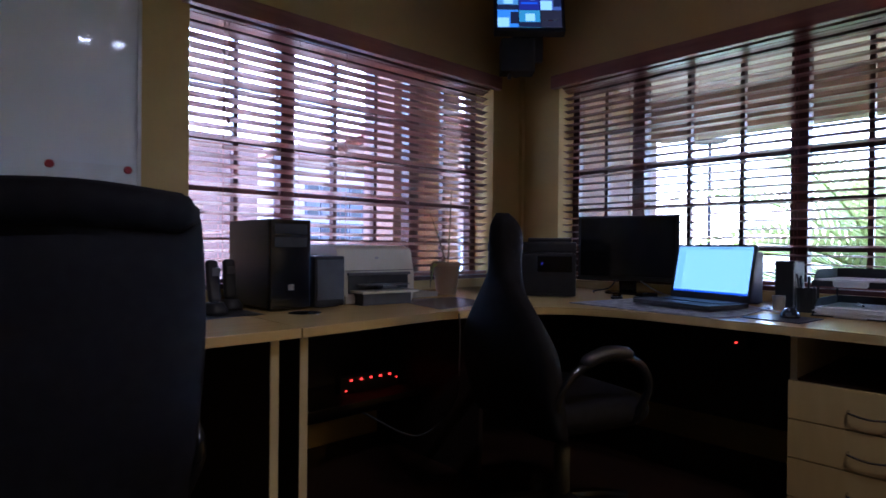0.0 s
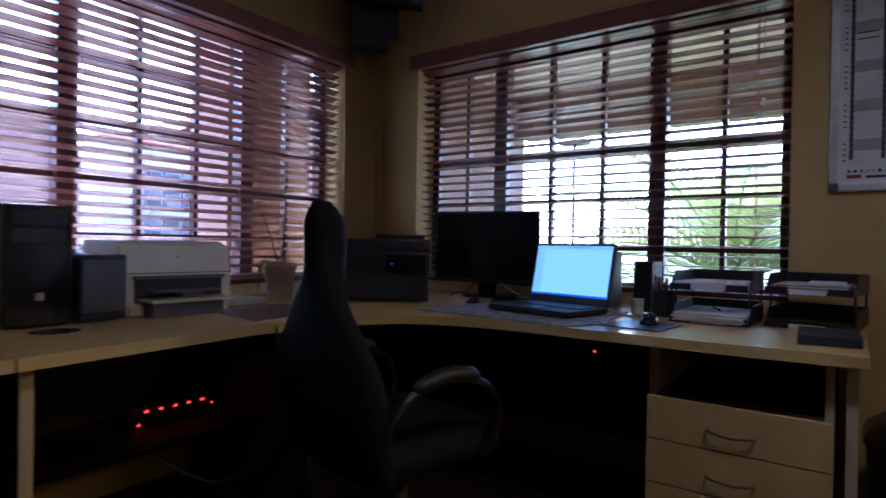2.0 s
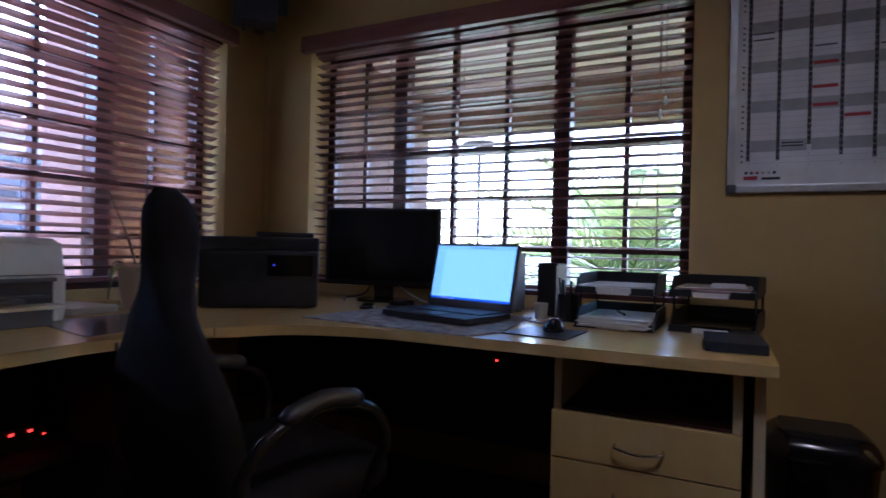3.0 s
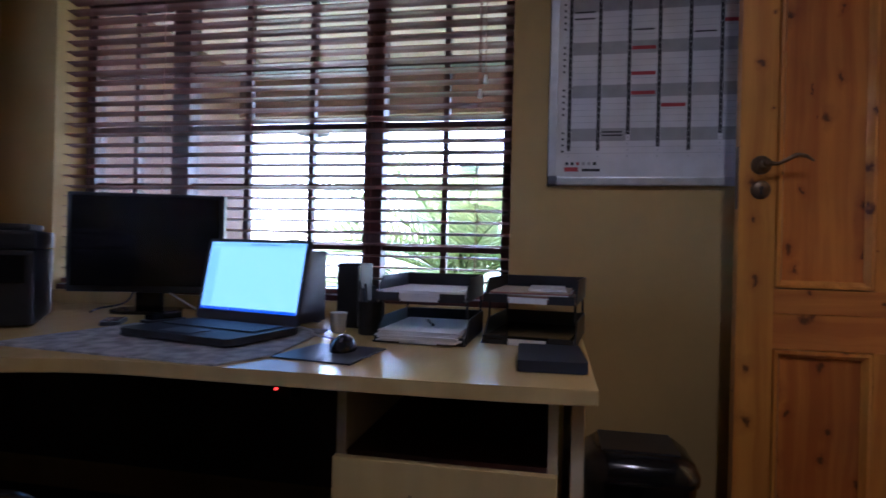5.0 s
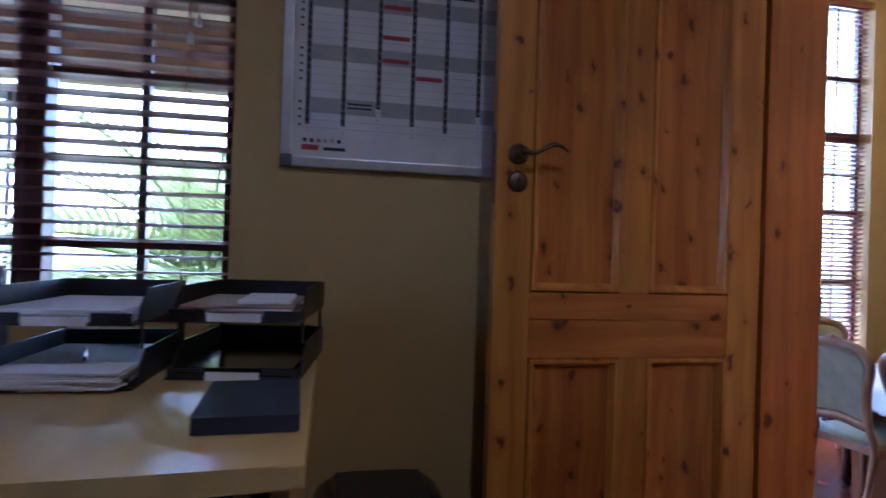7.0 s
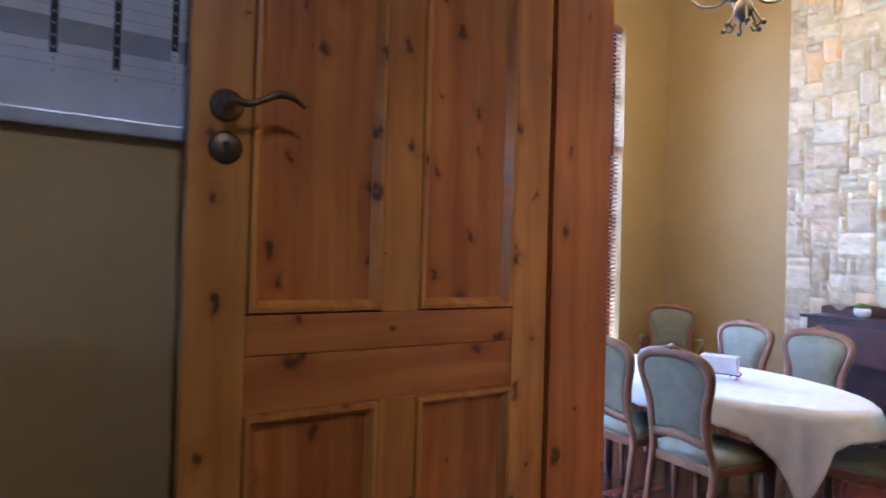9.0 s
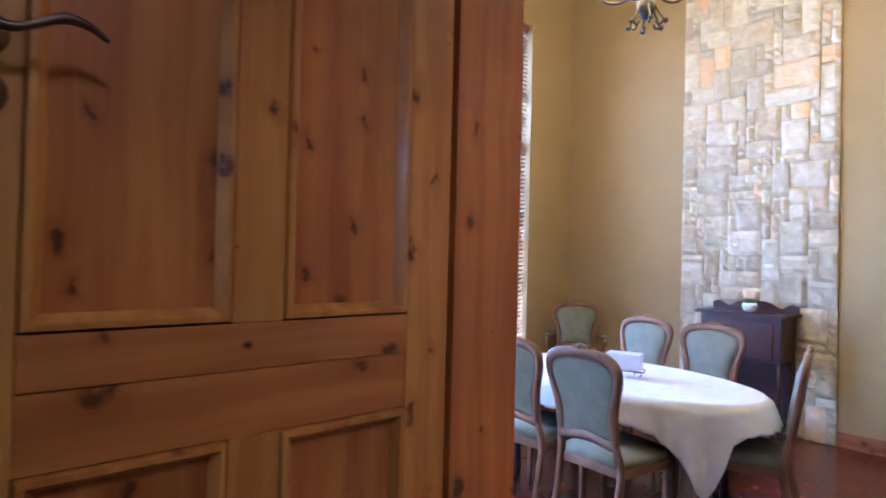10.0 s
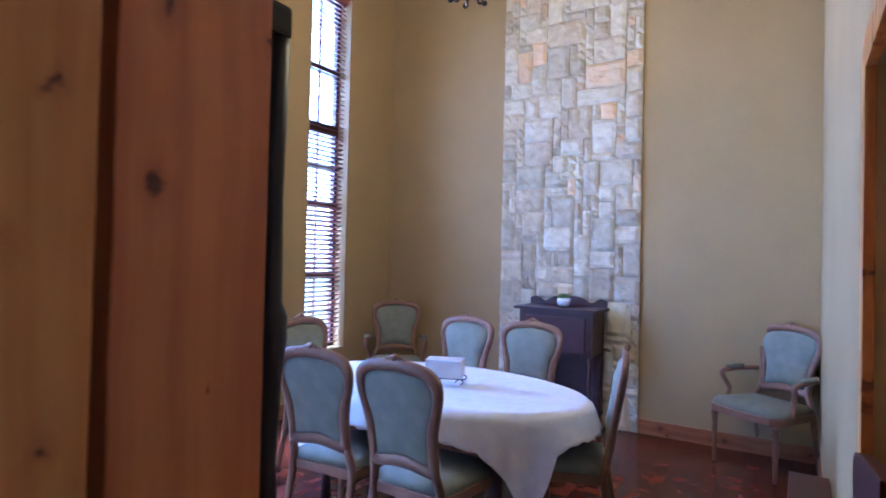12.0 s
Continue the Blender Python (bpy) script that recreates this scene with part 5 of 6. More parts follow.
def ell(a, b, n=48):
    return [(a * math.cos(2 * math.pi * i / n), b * math.sin(2 * math.pi * i / n)) for i in range(n)]


tb = thing("dining_table", "oval dark wood dining table under a cloth", "table", (TX, TY, DF))
part("tabletop", slab(ell(TA - 0.01, TB - 0.01), 0.71, 0.74), DARKWOOD, tb)
for sx in (-1, 1):
    for sy in (-1, 1):
        part("leg", lathe([(0.022, 0.0), (0.03, 0.06), (0.022, 0.2), (0.036, 0.45), (0.028, 0.55), (0.04, 0.71)], 14, m=Matrix.Translation((sx * 0.55, sy * 0.32, 0))), DARKWOOD, tb, smooth=True)
bm = bmesh.new()
N = 144
CW, CH = 1.03, 0.69                    # half sizes of the rectangular cloth
rings = []
for f in (0.0, 0.25, 0.5, 0.66, 0.71, 0.76, 0.80, 0.84, 0.88, 0.92, 0.95, 0.975, 1.0):
    rings.append([bm.verts.new((TA * f * math.cos(2 * math.pi * i / N), TB * f * math.sin(2 * math.pi * i / N), 0.7465 + 0.0015 * noise.noise(Vector((f * 9, i * 0.15, 0))) + (0.0045 * max(0.0, noise.noise(Vector((TA * f * math.cos(2 * math.pi * i / N) * 19, TB * f * math.sin(2 * math.pi * i / N) * 19, 2)))) if 0.68 < f < 0.99 else 0) - (0.004 if f == 1 else 0))) for i in range(N)])
for k in range(1, 9):
    g = k / 8
    ring = []
    for i in range(N):
        a = 2 * math.pi * i / N
        ca, sa = math.cos(a), math.sin(a)
        ex, ey = TA * ca, TB * sa
        nx, ny = ca / TA, sa / TB
        l = math.hypot(nx, ny)
        nx, ny = nx / l, ny / l
        reach = 1e9
        if abs(nx) > 1e-6:
            reach = min(reach, (math.copysign(CW, nx) - ex) / nx)
        if abs(ny) > 1e-6:
            reach = min(reach, (math.copysign(CH, ny) - ey) / ny)
        drop = max(0.11, min(0.46, reach + 0.05 * max(0.0, reach - 0.25)))
        corner = max(0.0, min(1.0, (drop - 0.2) / 0.26))
        drop = 0.135 + 0.34 * corner ** 1.8
        fold = (0.006 + 0.03 * corner) * math.sin(a * 34 + 2.5 * noise.noise(Vector((ca * 2, sa * 2, 3)))) * g
        out = 0.012 + 0.05 * g * (0.4 + 0.6 * (1 - corner)) + fold + 0.006
        ring.append(bm.verts.new((ex + nx * out, ey + ny * out, 0.742 - drop * g - 0.006 * (k == 8) * math.sin(a * 60))))
    rings.append(ring)
for a, b in zip(rings[1:], rings[2:]):
    for i in range(N):
        bm.faces.new((a[i], a[(i + 1) % N], b[(i + 1) % N], b[i]))
c0 = bm.verts.new((0, 0, 0.7455))
for i in range(N):
    bm.faces.new((c0, rings[1][i], rings[1][(i + 1) % N]))
bmesh.ops.delete(bm, geom=rings[0], context="VERTS")
tc_ = part("tablecloth", bm, CLOTH, None, "white damask tablecloth hanging in pointed folds over table", smooth=True, category="tablecloth")
tc_.matrix_basis = pose(TX, TY, DF)
so = tc_.modifiers.new("thick", "SOLIDIFY")
so.thickness, so.offset = 0.002, 1.0
tbx = thing("tissue_box", "white tissue box on scrolled iron stand", "tissue box", (3.93, -3.60, TZ + 0.005), 22)
part("box", box(-0.105, 0.105, -0.065, 0.065, 0.045, 0.145), WHITE, tbx, bevel=0.006)
for sx in (-0.10, 0.10):
    for sy in (-0.07, 0.07):
        pts = [(sx + (0.03 - 0.0035 * k) * math.cos(k * 0.7), sy, 0.026 + (0.024 - 0.0028 * k) * math.sin(k * 0.7)) for k in range(8)]
        part("iron_scroll", tube(pts, 0.003, 6), IRON, tbx)
part("iron_rail", box(-0.12, 0.12, -0.004, 0.004, 0.028, 0.034), IRON, tbx)


def back_outline(w0, w1, h0, h1, n=10):
    """A Louis-style back: waisted sides and an arched, crested top, as (x, z) points."""
    half = [(w0, h0), (w0 * 0.99, h0 + (h1 - h0) * 0.15), (w0 * 1.03, h0 + (h1 - h0) * 0.4), (w1, h0 + (h1 - h0) * 0.72), (w1 * 0.93, h0 + (h1 - h0) * 0.88), (w1 * 0.62, h0 + (h1 - h0) * 0.965), (0.0, h1)]
    pts = [tuple(p)[:2] for p in smooth_line([(x, z, 0) for x, z in half], 4)]
    base = [(-w0 * q, h0 + 0.022 * math.cos(q * math.pi / 2) ** 2) for q in (-0.75, -0.5, -0.25, 0.0, 0.25, 0.5, 0.75)][::-1]
    return pts + [(-x, z) for x, z in pts[-2::-1]] + base


def french_chair(label, at, rz, arms=False, fabric=None):
    """A carved upholstered chair that faces +y."""
    c = thing("upholstered_armchair" if arms else "dining_chair", label, "armchair" if arms else "dining chair", at, rz, "armchairs" if arms else "chairs round the table")
    fabric = fabric or SAGE
    sw = 0.29 if arms else 0.235
    # seat
    ol = [(-sw * 0.86, -0.22), (sw * 0.86, -0.22), (sw, 0.16), (sw * 0.8, 0.235), (0, 0.26), (-sw * 0.8, 0.235), (-sw, 0.16)]
    bm = slab(ol, 0.385, 0.435)
    part("seat_rail", bm, CHAIRWOOD, c, bevel=0.008)
    bm = bmesh.new()
    loops = [[bm.verts.new((x * s, y * s, z)) for x, y in ol] for s, z in ((0.96, 0.434), (0.97, 0.455), (0.90, 0.478), (0.7, 0.492), (0.35, 0.498))]
    for a, b in zip(loops, loops[1:]):
        for k in range(len(ol)):
            bm.faces.new((a[k], a[(k + 1) % len(ol)], b[(k + 1) % len(ol)], b[k]))
    bm.faces.new(loops[-1])
    part("seat_cushion", bm, fabric, c, "sage velvet seat", smooth=True)
    # back: leaning carved frame round a padded panel
    lean = Matrix.Translation((0, -0.225, 0.45)) @ Matrix.Rotation(radians(9), 4, "X") @ Matrix.Translation((0, 0, -0.45))
    w0, w1 = (0.19, 0.235) if not arms else (0.20, 0.25)
    top = 1.035
    outer = back_outline(w0, w1, 0.52, top)
    inner = back_outline(w0 - 0.043, w1 - 0.043, 0.575, top - 0.05)
    bm = bmesh.new()
    lo = []
    for ring, y in ((outer, -0.010), (outer, 0.012), ([((a[0] + b[0]) / 2, (a[1] + b[1]) / 2) for a, b in zip(outer, inner)], 0.022), (inner, 0.012), (inner, -0.012), ([((a[0] + b[0]) / 2, (a[1] + b[1]) / 2) for a, b in zip(outer, inner)], -0.02)):
        lo.append([bm.verts.new(lean @ Vector((x, y, z))) for x, z in ring])
    m_ = len(outer)
    for a, b in zip(lo, lo[1:] + lo[:1]):
        for k in range(m_):
            bm.faces.new((a[k], a[(k + 1) % m_], b[(k + 1) % m_], b[k]))
    part("back_frame", bm, CHAIRWOOD, c, smooth=True)
    bm = bmesh.new()
    cz = 0.76
    lo = []
    for s, y in ((1.0, -0.006), (0.9, -0.010), (0.5, -0.012)):
        lo.append([bm.verts.new(lean @ Vector((x * s, y, cz + (z - cz) * s))) for x, z in inner])
    hi = []
    for s, y in ((1.0, 0.008), (0.9, 0.026), (0.6, 0.036)):
        hi.append([bm.verts.new(lean @ Vector((x * s, y, cz + (z - cz) * s))) for x, z in inner])
    seq = lo[::-1] + hi
    for a, b in zip(seq, seq[1:]):
        for k in range(m_):
            bm.faces.new((a[k], a[(k + 1) % m_], b[(k + 1) % m_], b[k]))
    bm.faces.new(seq[0][::-1])
    bm.faces.new(seq[-1])
    part("back_panel", bm, fabric, c, "sage velvet back", smooth=True)
    crest = bmesh.new()
    for x, r in ((0, 0.022), (-0.028, 0.015), (0.028, 0.015), (-0.05, 0.010), (0.05, 0.010)):
        bmesh.ops.create_icosphere(crest, subdivisions=2, radius=r, matrix=lean @ Matrix.Translation((x, 0.0, top + 0.004 - abs(x) * 0.2)) @ Matrix.Diagonal((1, 0.8, 0.9, 1)))
    part("carved_crest", crest, CHAIRWOOD, c, smooth=True)
    for s in (-1, 1):
        pts = smooth_line([(s * sw * 0.80, -0.30, 0.0), (s * sw * 0.80, -0.245, 0.25), (s * sw * 0.80, -0.215, 0.42), (s * (w0 - 0.02), -0.238, 0.545)], 4)
        part("back_leg", tube(pts, [0.017] * 5 + [0.021] * (len(pts) - 5), 8), CHAIRWOOD, c, smooth=True)
        part("leg", lathe([(0.010, 0.0), (0.014, 0.02), (0.019, 0.26), (0.016, 0.30), (0.025, 0.32), (0.016, 0.335), (0.026, 0.35), (0.026, 0.39)], 12, m=Matrix.Translation((s * sw * 0.84, 0.185, 0))), CHAIRWOOD, c, smooth=True)
        if arms:
            pts = smooth_line([(s * 0.225, -0.258, 0.67), (s * 0.275, -0.18, 0.665), (s * 0.29, -0.02, 0.66), (s * 0.29, 0.06, 0.645), (s * 0.275, 0.045, 0.59), (s * 0.255, 0.02, 0.52), (s * 0.272, 0.06, 0.425)], 4)
            arm = part("armrest", tube(pts, 0.018, 8), CHAIRWOOD, c, smooth=True)
            part("arm_pad", cushion(0.055, 0.16, 0.028, 0.02, Matrix.Translation((s * 0.285, -0.08, 0.686))), fabric, arm, smooth=True)
    return c


ch = french_chair("carved wooden dining chair with sage velvet at table", (3.69, -3.13, DF), 178)
for x, y, r in ((4.23, -3.14, 183), (3.845, -4.36, 2), (4.405, -4.36, -3), (3.27, -3.72, -75), (4.91, -3.72, 88)):
    copy_thing(ch, pose(x, y, DF, 0, 0, r))
ac = french_chair("carved wooden armchair with sage velvet in room corner", (2.445, -5.58, DF), -34, arms=True)
copy_thing(ac, pose(5.53, -5.28, DF, 0, 0, 37))

# sideboard
sb = thing("sideboard", "dark mahogany sideboard with scrolled gallery back", "sideboard", (4.01, -5.86, DF))
part("top", box(-0.375, 0.375, 0.0, 0.38, 1.035, 1.06), DARKWOOD, sb, bevel=0.005)
part("case", box(-0.33, 0.33, 0.01, 0.345, 0.66, 1.035), DARKWOOD, sb, bevel=0.003)
part("door", box(-0.27, 0.27, 0.346, 0.36, 0.69, 0.985), mat("red_mahogany", (0.075, 0.023, 0.018), (0.05, 0.016, 0.013), 6, 0.4, fine=0.15), sb, "reddish panelled flap", bevel=0.004)
part("shelf", box(-0.33, 0.33, 0.01, 0.345, 0.13, 0.155), DARKWOOD, sb)
part("backboard", box(-0.33, 0.33, 0.01, 0.03, 0.155, 0.66), DARKWOOD, sb)
pts = [(-0.36, 1.061), (0.36, 1.061)] + [tuple(p)[:2] for p in smooth_line([(0.36, 1.12, 0), (0.30, 1.135, 0), (0.22, 1.095, 0), (0.15, 1.13, 0), (0.08, 1.15, 0), (-0.08, 1.15, 0), (-0.15, 1.13, 0), (-0.22, 1.095, 0), (-0.30, 1.135, 0), (-0.36, 1.12, 0)], 4)]
bm = slab(pts, -0.011, 0.011)
bmesh.ops.transform(bm, matrix=Matrix.Translation((0, 0.025, 0)) @ Matrix.Rotation(radians(90), 4, "X"), verts=bm.verts)
part("gallery", bm, DARKWOOD, sb)
for sx in (-0.305, 0.305):
    for y in (0.04, 0.315):
        part("leg", lathe([(0.016, 0), (0.024, 0.05), (0.016, 0.12), (0.022, 0.3), (0.016, 0.5), (0.026, 0.66)], 12, m=Matrix.Translation((sx, y, 0))), DARKWOOD, sb, smooth=True)
pp = thing("succulent_pot", "small green succulent in a round white pot", "potted plant", (3.99, -5.68, DF + 1.061))
part("pot", lathe([(0.03, 0), (0.055, 0.02), (0.062, 0.05), (0.055, 0.075), (0.05, 0.07)], 20), WHITE, pp, smooth=True)
for i in range(22):
    a, r = i * 2.4, 0.008 + 0.002 * i
    bm = bmesh.new()
    bmesh.ops.create_icosphere(bm, subdivisions=1, radius=0.016, matrix=Matrix.Translation((r * math.cos(a), r * math.sin(a), 0.105 - 0.001 * i)) @ Matrix.Rotation(a, 4, "Z") @ Matrix.Rotation(radians(50), 4, "Y") @ Matrix.Diagonal((0.5, 0.6, 1.7, 1)))
    part("leaf", bm, LEAF, pp)

# wrought-iron chandelier
cl = thing("chandelier", "wrought-iron chandelier with curled arms and warm bulbs", "chandelier", (3.80, -3.56, 2.46))
part("stem", lathe([(0.012, 0.05), (0.03, 0.06), (0.055, 0.11), (0.05, 0.16), (0.02, 0.20), (0.012, 0.5), (0.03, 0.6), (0.012, 0.7), (0.008, DH - 2.46 - 0.03)], 14), IRON, cl, smooth=True)
part("ceiling_rose", lathe([(0.06, DH - 2.46 - 0.03), (0.07, DH - 2.461)], 20), IRON, cl)
for i in range(6):
    a = radians(60 * i + 12)
    d = Vector((math.cos(a), math.sin(a), 0))
    up = Vector((0, 0, 1))
    pts = smooth_line([d * 0.02 + up * 0.18, d * 0.08 + up * 0.07, d * 0.10 + up * 0.03, d * 0.075 + up * 0.005, d * 0.055 + up * 0.03], 5)
    cr = part("curl", tube(pts, 0.007, 8), IRON, cl, smooth=True)
    bm = bmesh.new()
    bmesh.ops.create_icosphere(bm, subdivisions=2, radius=0.017, matrix=Matrix.Translation(d * 0.115 + up * 0.02))
    part("iron_ball", bm, IRON, cr, smooth=True)
    pts = smooth_line([d * 0.02 + up * 0.3, d * 0.13 + up * 0.20, d * 0.26 + up * 0.22, d * 0.34 + up * 0.32], 6)
    arm = part("arm", tube(pts, 0.009, 8), IRON, cl, smooth=True)
    part("cup", lathe([(0.01, 0), (0.032, 0.01), (0.034, 0.02), (0.012, 0.022), (0.012, 0.09)], 14, m=Matrix.Translation(d * 0.34 + up * 0.32)), IRON, arm, smooth=True)
    part("bulb", lathe([(0.008, 0.09), (0.018, 0.115), (0.014, 0.14), (0.002, 0.17)], 12, m=Matrix.Translation(d * 0.34 + up * 0.32)), BULB, arm, "glowing warm bulb", smooth=True)
    point_lamp("bulb_light", Vector((3.80, -3.56, 2.46)) + d * 0.34 + up * 0.52, BULB_W, (1.0, 0.655, 0.16), 0.03)

# narrow red-brown ledge bench along the west wall
BENCHWOOD = mat("bench_mahogany", (0.07, 0.016, 0.010), (0.045, 0.011, 0.008), 5, 0.4, fine=0.15)
so_ = thing("wall_socket", "white plastic wall socket above the skirting", "socket", (DX0, -3.55, DF + 0.30))
part("plate", box(0.0, 0.010, -0.06, 0.06, -0.06, 0.06), WHITE, so_, bevel=0.003)
for sy in (-0.025, 0.025):
    part("switch", box(0.0105, 0.015, sy - 0.012, sy + 0.012, 0.0, 0.03), WHITE, so_, bevel=0.001)
bn = thing("wall_bench", "narrow polished red-brown wall bench with high shaped end", "bench", (DX0 + 0.002, -4.2, DF))
part("seat", box(0.0, 0.17, 0.0, 1.80, 0.40, 0.44), BENCHWOOD, bn, bevel=0.008)
part("front_board", box(0.14, 0.16, 0.02, 1.80, 0.02, 0.40), BENCHWOOD, bn, bevel=0.003)
for y in (0.03, 1.70):
    part("leg", box(0.02, 0.06, y, y + 0.04, 0, 0.40), DARKWOOD, bn, bevel=0.004)
bm = slab([(1.82, 0.0), (2.30, 0.0), (2.30, 1.165), (2.05, 1.125), (1.86, 1.085), (1.812, 1.068), (1.80, 1.045), (1.815, 1.0), (1.82, 0.9)], 0.0, 0.026)
bmesh.ops.transform(bm, matrix=Matrix(((0, 0, 1, 0.003), (1, 0, 0, 0), (0, 1, 0, -0.012), (0, 0, 0, 1))), verts=bm.verts)
part("end_panel", bm, BENCHWOOD, bn, bevel=0.006)

# ---------- outdoors ----------
part("ground", box(-600, 600, -600, 600, -0.72, -0.70), LAWN, None, "garden lawn reaching far beyond the house", category="ground", kind="structure")
part("pavement", box(EX + 0.24, 5.9, -0.5, 9.0, -0.6, -0.10), PAVING, None, "paved veranda floor outside the windows", category="paving", kind="structure")
part("pavement_north", box(-4.0, EX + 0.24, NY + 0.24, 9.0, -0.6, -0.10), PAVING, None, "paved yard outside the window", category="paving", kind="structure")
vr = thing("veranda", "pink plastered veranda with low boarded roof", "veranda", (0, 0, 0))
part("roof_soffit", box(EX + 0.25, 6.0, -1.0, 2.95, 2.52, 2.58), SOFFIT, vr, "brown boarded soffit")
part("beam", box(5.60, 5.90, -1.0, 2.95, 2.12, 2.52), PINKWALL, vr)
part("side_wall", box(EX + 0.24, 5.75, 2.95, 3.15, -0.1, 3.0), PINKWALL, vr)
part("pillar", box(5.5, 5.9, 3.151, 3.45, -0.1, 2.12), PINKWALL, vr)
lp_ = thing("garden_lamp", "dark hooded garden lamp on a slim post", "lamp", (8.0, 3.34, -0.7))
part("hood", lathe([(0.03, 3.32), (0.10, 3.28), (0.24, 3.18), (0.22, 3.16), (0.06, 3.2)], 14), IRON, lp_)
part("post", lathe([(0.03, 0.0), (0.025, 3.2)], 10), IRON, lp_)
pl = thing("garden_pillar", "pink plastered pillar outside the window", "pillar", (0, 0, 0))
part("shaft", box(2.32, 2.93, 3.05, 3.40, -0.1, 2.6), PINKWALL, pl, bevel=0.01)


def house(at, rz, w, d, h, rise, label):
    """A plastered house with a gabled tile roof and windows."""
    c = thing("house", label, "house", at, rz)
    part("wall", box(-w / 2, w / 2, -d / 2, d / 2, 0, h), PINKWALL, c)
    bm = bmesh.new()
    o = 0.4
    v = [bm.verts.new(p) for p in ((-w / 2 - o, -d / 2 - o, h), (w / 2 + o, -d / 2 - o, h), (w / 2 + o, d / 2 + o, h), (-w / 2 - o, d / 2 + o, h), (0, -d / 2 - o, h + rise), (0, d / 2 + o, h + rise))]
    for f in ((0, 4, 5, 3), (1, 2, 5, 4)):
        bm.faces.new([v[i] for i in f])
    bmesh.ops.solidify(bm, geom=bm.faces[:], thickness=0.12)
    part("roof", bm, ROOF, c)
    for y in (-d / 2, d / 2 - 0.2):
        bm = bmesh.new()
        a = [bm.verts.new(p) for p in ((-w / 2, y, h + 0.002), (w / 2, y, h + 0.002), (0, y, h + rise * 0.86))]
        b = [bm.verts.new(q.co + Vector((0, 0.2, 0))) for q in a]
        bm.faces.new(a)
        bm.faces.new(b[::-1])
        for k in range(3):
            bm.faces.new((a[k], a[(k + 1) % 3], b[(k + 1) % 3], b[k]))
        part("gable", bm, PINKWALL, c)
    for x in (-w * 0.28, w * 0.18):
        wn = part("window", box(x - 0.5, x + 0.5, -d / 2 - 0.02, -d / 2 + 0.01, 0.9, 1.9), GREY, c)
        for k in range(5):
            part("window_bar", box(x - 0.5 + k * 0.25 - 0.015, x - 0.5 + k * 0.25 + 0.015, -d / 2 - 0.035, -d / 2 - 0.021, 0.9, 1.9), WHITE, wn)
    return c


house((6.6, 9.6, -0.7), 0, 5.6, 4.0, 2.7, 1.45, "pink plastered house with gabled tile roof")
gw = thing("garden_wall", "pink plastered garden wall with a gateway", "wall", (0, 0, 0))
part("wall_body", box(-3.0, 1.55, 6.0, 6.25, -0.7, 2.05), YARDWALL, gw)
part("wall_body", box(2.11, 2.7, 6.0, 6.25, -0.7, 2.05), YARDWALL, gw)
part("lintel", box(1.55, 2.11, 6.0, 6.25, 1.43, 2.05), YARDWALL, gw)
part("coping", box(-3.0, 2.75, 5.95, 6.30, 2.05, 2.13), ROOF, gw)
ob_ = thing("outbuilding", "pale plastered outbuilding with a shuttered window", "building", (0, 0, 0))
part("wall", box(3.35, 5.05, 7.0, 7.55, -0.7, 2.15), PALEWALL, ob_)
part("roof", box(3.25, 5.15, 6.85, 7.58, 2.151, 2.22), ROOF, ob_)
for i in range(5):
    for k in range(3):
        sh = part("shutter", box(3.82 + i * 0.235, 4.03 + i * 0.235, 6.97, 6.998, 0.25 + k * 0.56, 0.75 + k * 0.56), SHUTTER, ob_)
        for q in range(3):
            part("pane", box(3.845 + i * 0.235, 4.005 + i * 0.235, 6.962, 6.9695, 0.30 + k * 0.56 + q * 0.15, 0.40 + k * 0.56 + q * 0.15), INK if (i + k + q) % 3 else GREY, sh)
fc = thing("yard_fence", "blue-grey metal palisade fence in the yard", "fence", (0, 0, 0))
for i in range(26):
    part("paling", box(2.75 + i * 0.11, 2.81 + i * 0.11, 6.4, 6.42, -0.6, 0.95), mat("fence_paint", (0.20, 0.25, 0.36), None, 10, 0.6) if i == 0 else bpy.data.materials["fence_paint"], fc)
for z in (-0.2, 0.7):
    part("rail", box(2.75, 5.57, 6.421, 6.45, z, z + 0.05), bpy.data.materials["fence_paint"], fc)


def frond_mesh(length, droop, n=30):
    """A feather-shaped frond: arched rib and paired narrow leaflets."""
    bm = bmesh.new()
    pts = []
    for i in range(n + 1):
        f = i / n
        pts.append(Vector((length * f * (1 - 0.12 * f), 0, length * (0.42 * f - droop * f * f))))
    tube(pts[::3], [0.012 * (1 - 0.85 * i / (len(pts[::3]) - 1)) + 0.002 for i in range(len(pts[::3]))], 5, bm=bm)
    for i in range(3, n):
        f = i / n
        ll = length * 0.24 * math.sin(math.pi * (0.12 + 0.86 * f)) + 0.03
        d = (pts[i + 1] - pts[i - 1]).normalized()
        for s in (-1, 1):
            tip = pts[i] + d * ll * 0.55 + Vector((0, s * ll * 0.8, ll * 0.16))
            midp = pts[i] + (tip - pts[i]) * 0.5 + Vector((0, 0, ll * 0.07))
            wv = d * 0.018
            a, b, c, e = bm.verts.new(pts[i] - wv), bm.verts.new(pts[i] + wv), bm.verts.new(midp + wv), bm.verts.new(midp - wv)
            t = bm.verts.new(tip)
            bm.faces.new((a, b, c, e))
            bm.faces.new((e, c, t))
    me = bpy.data.meshes.new("frond")
    bm.to_mesh(me)
    bm.free()
    me.materials.append(LEAF)
    return me


FRONDS = [frond_mesh(1.9, 0.55), frond_mesh(1.6, 0.40), frond_mesh(1.75, 0.75)]


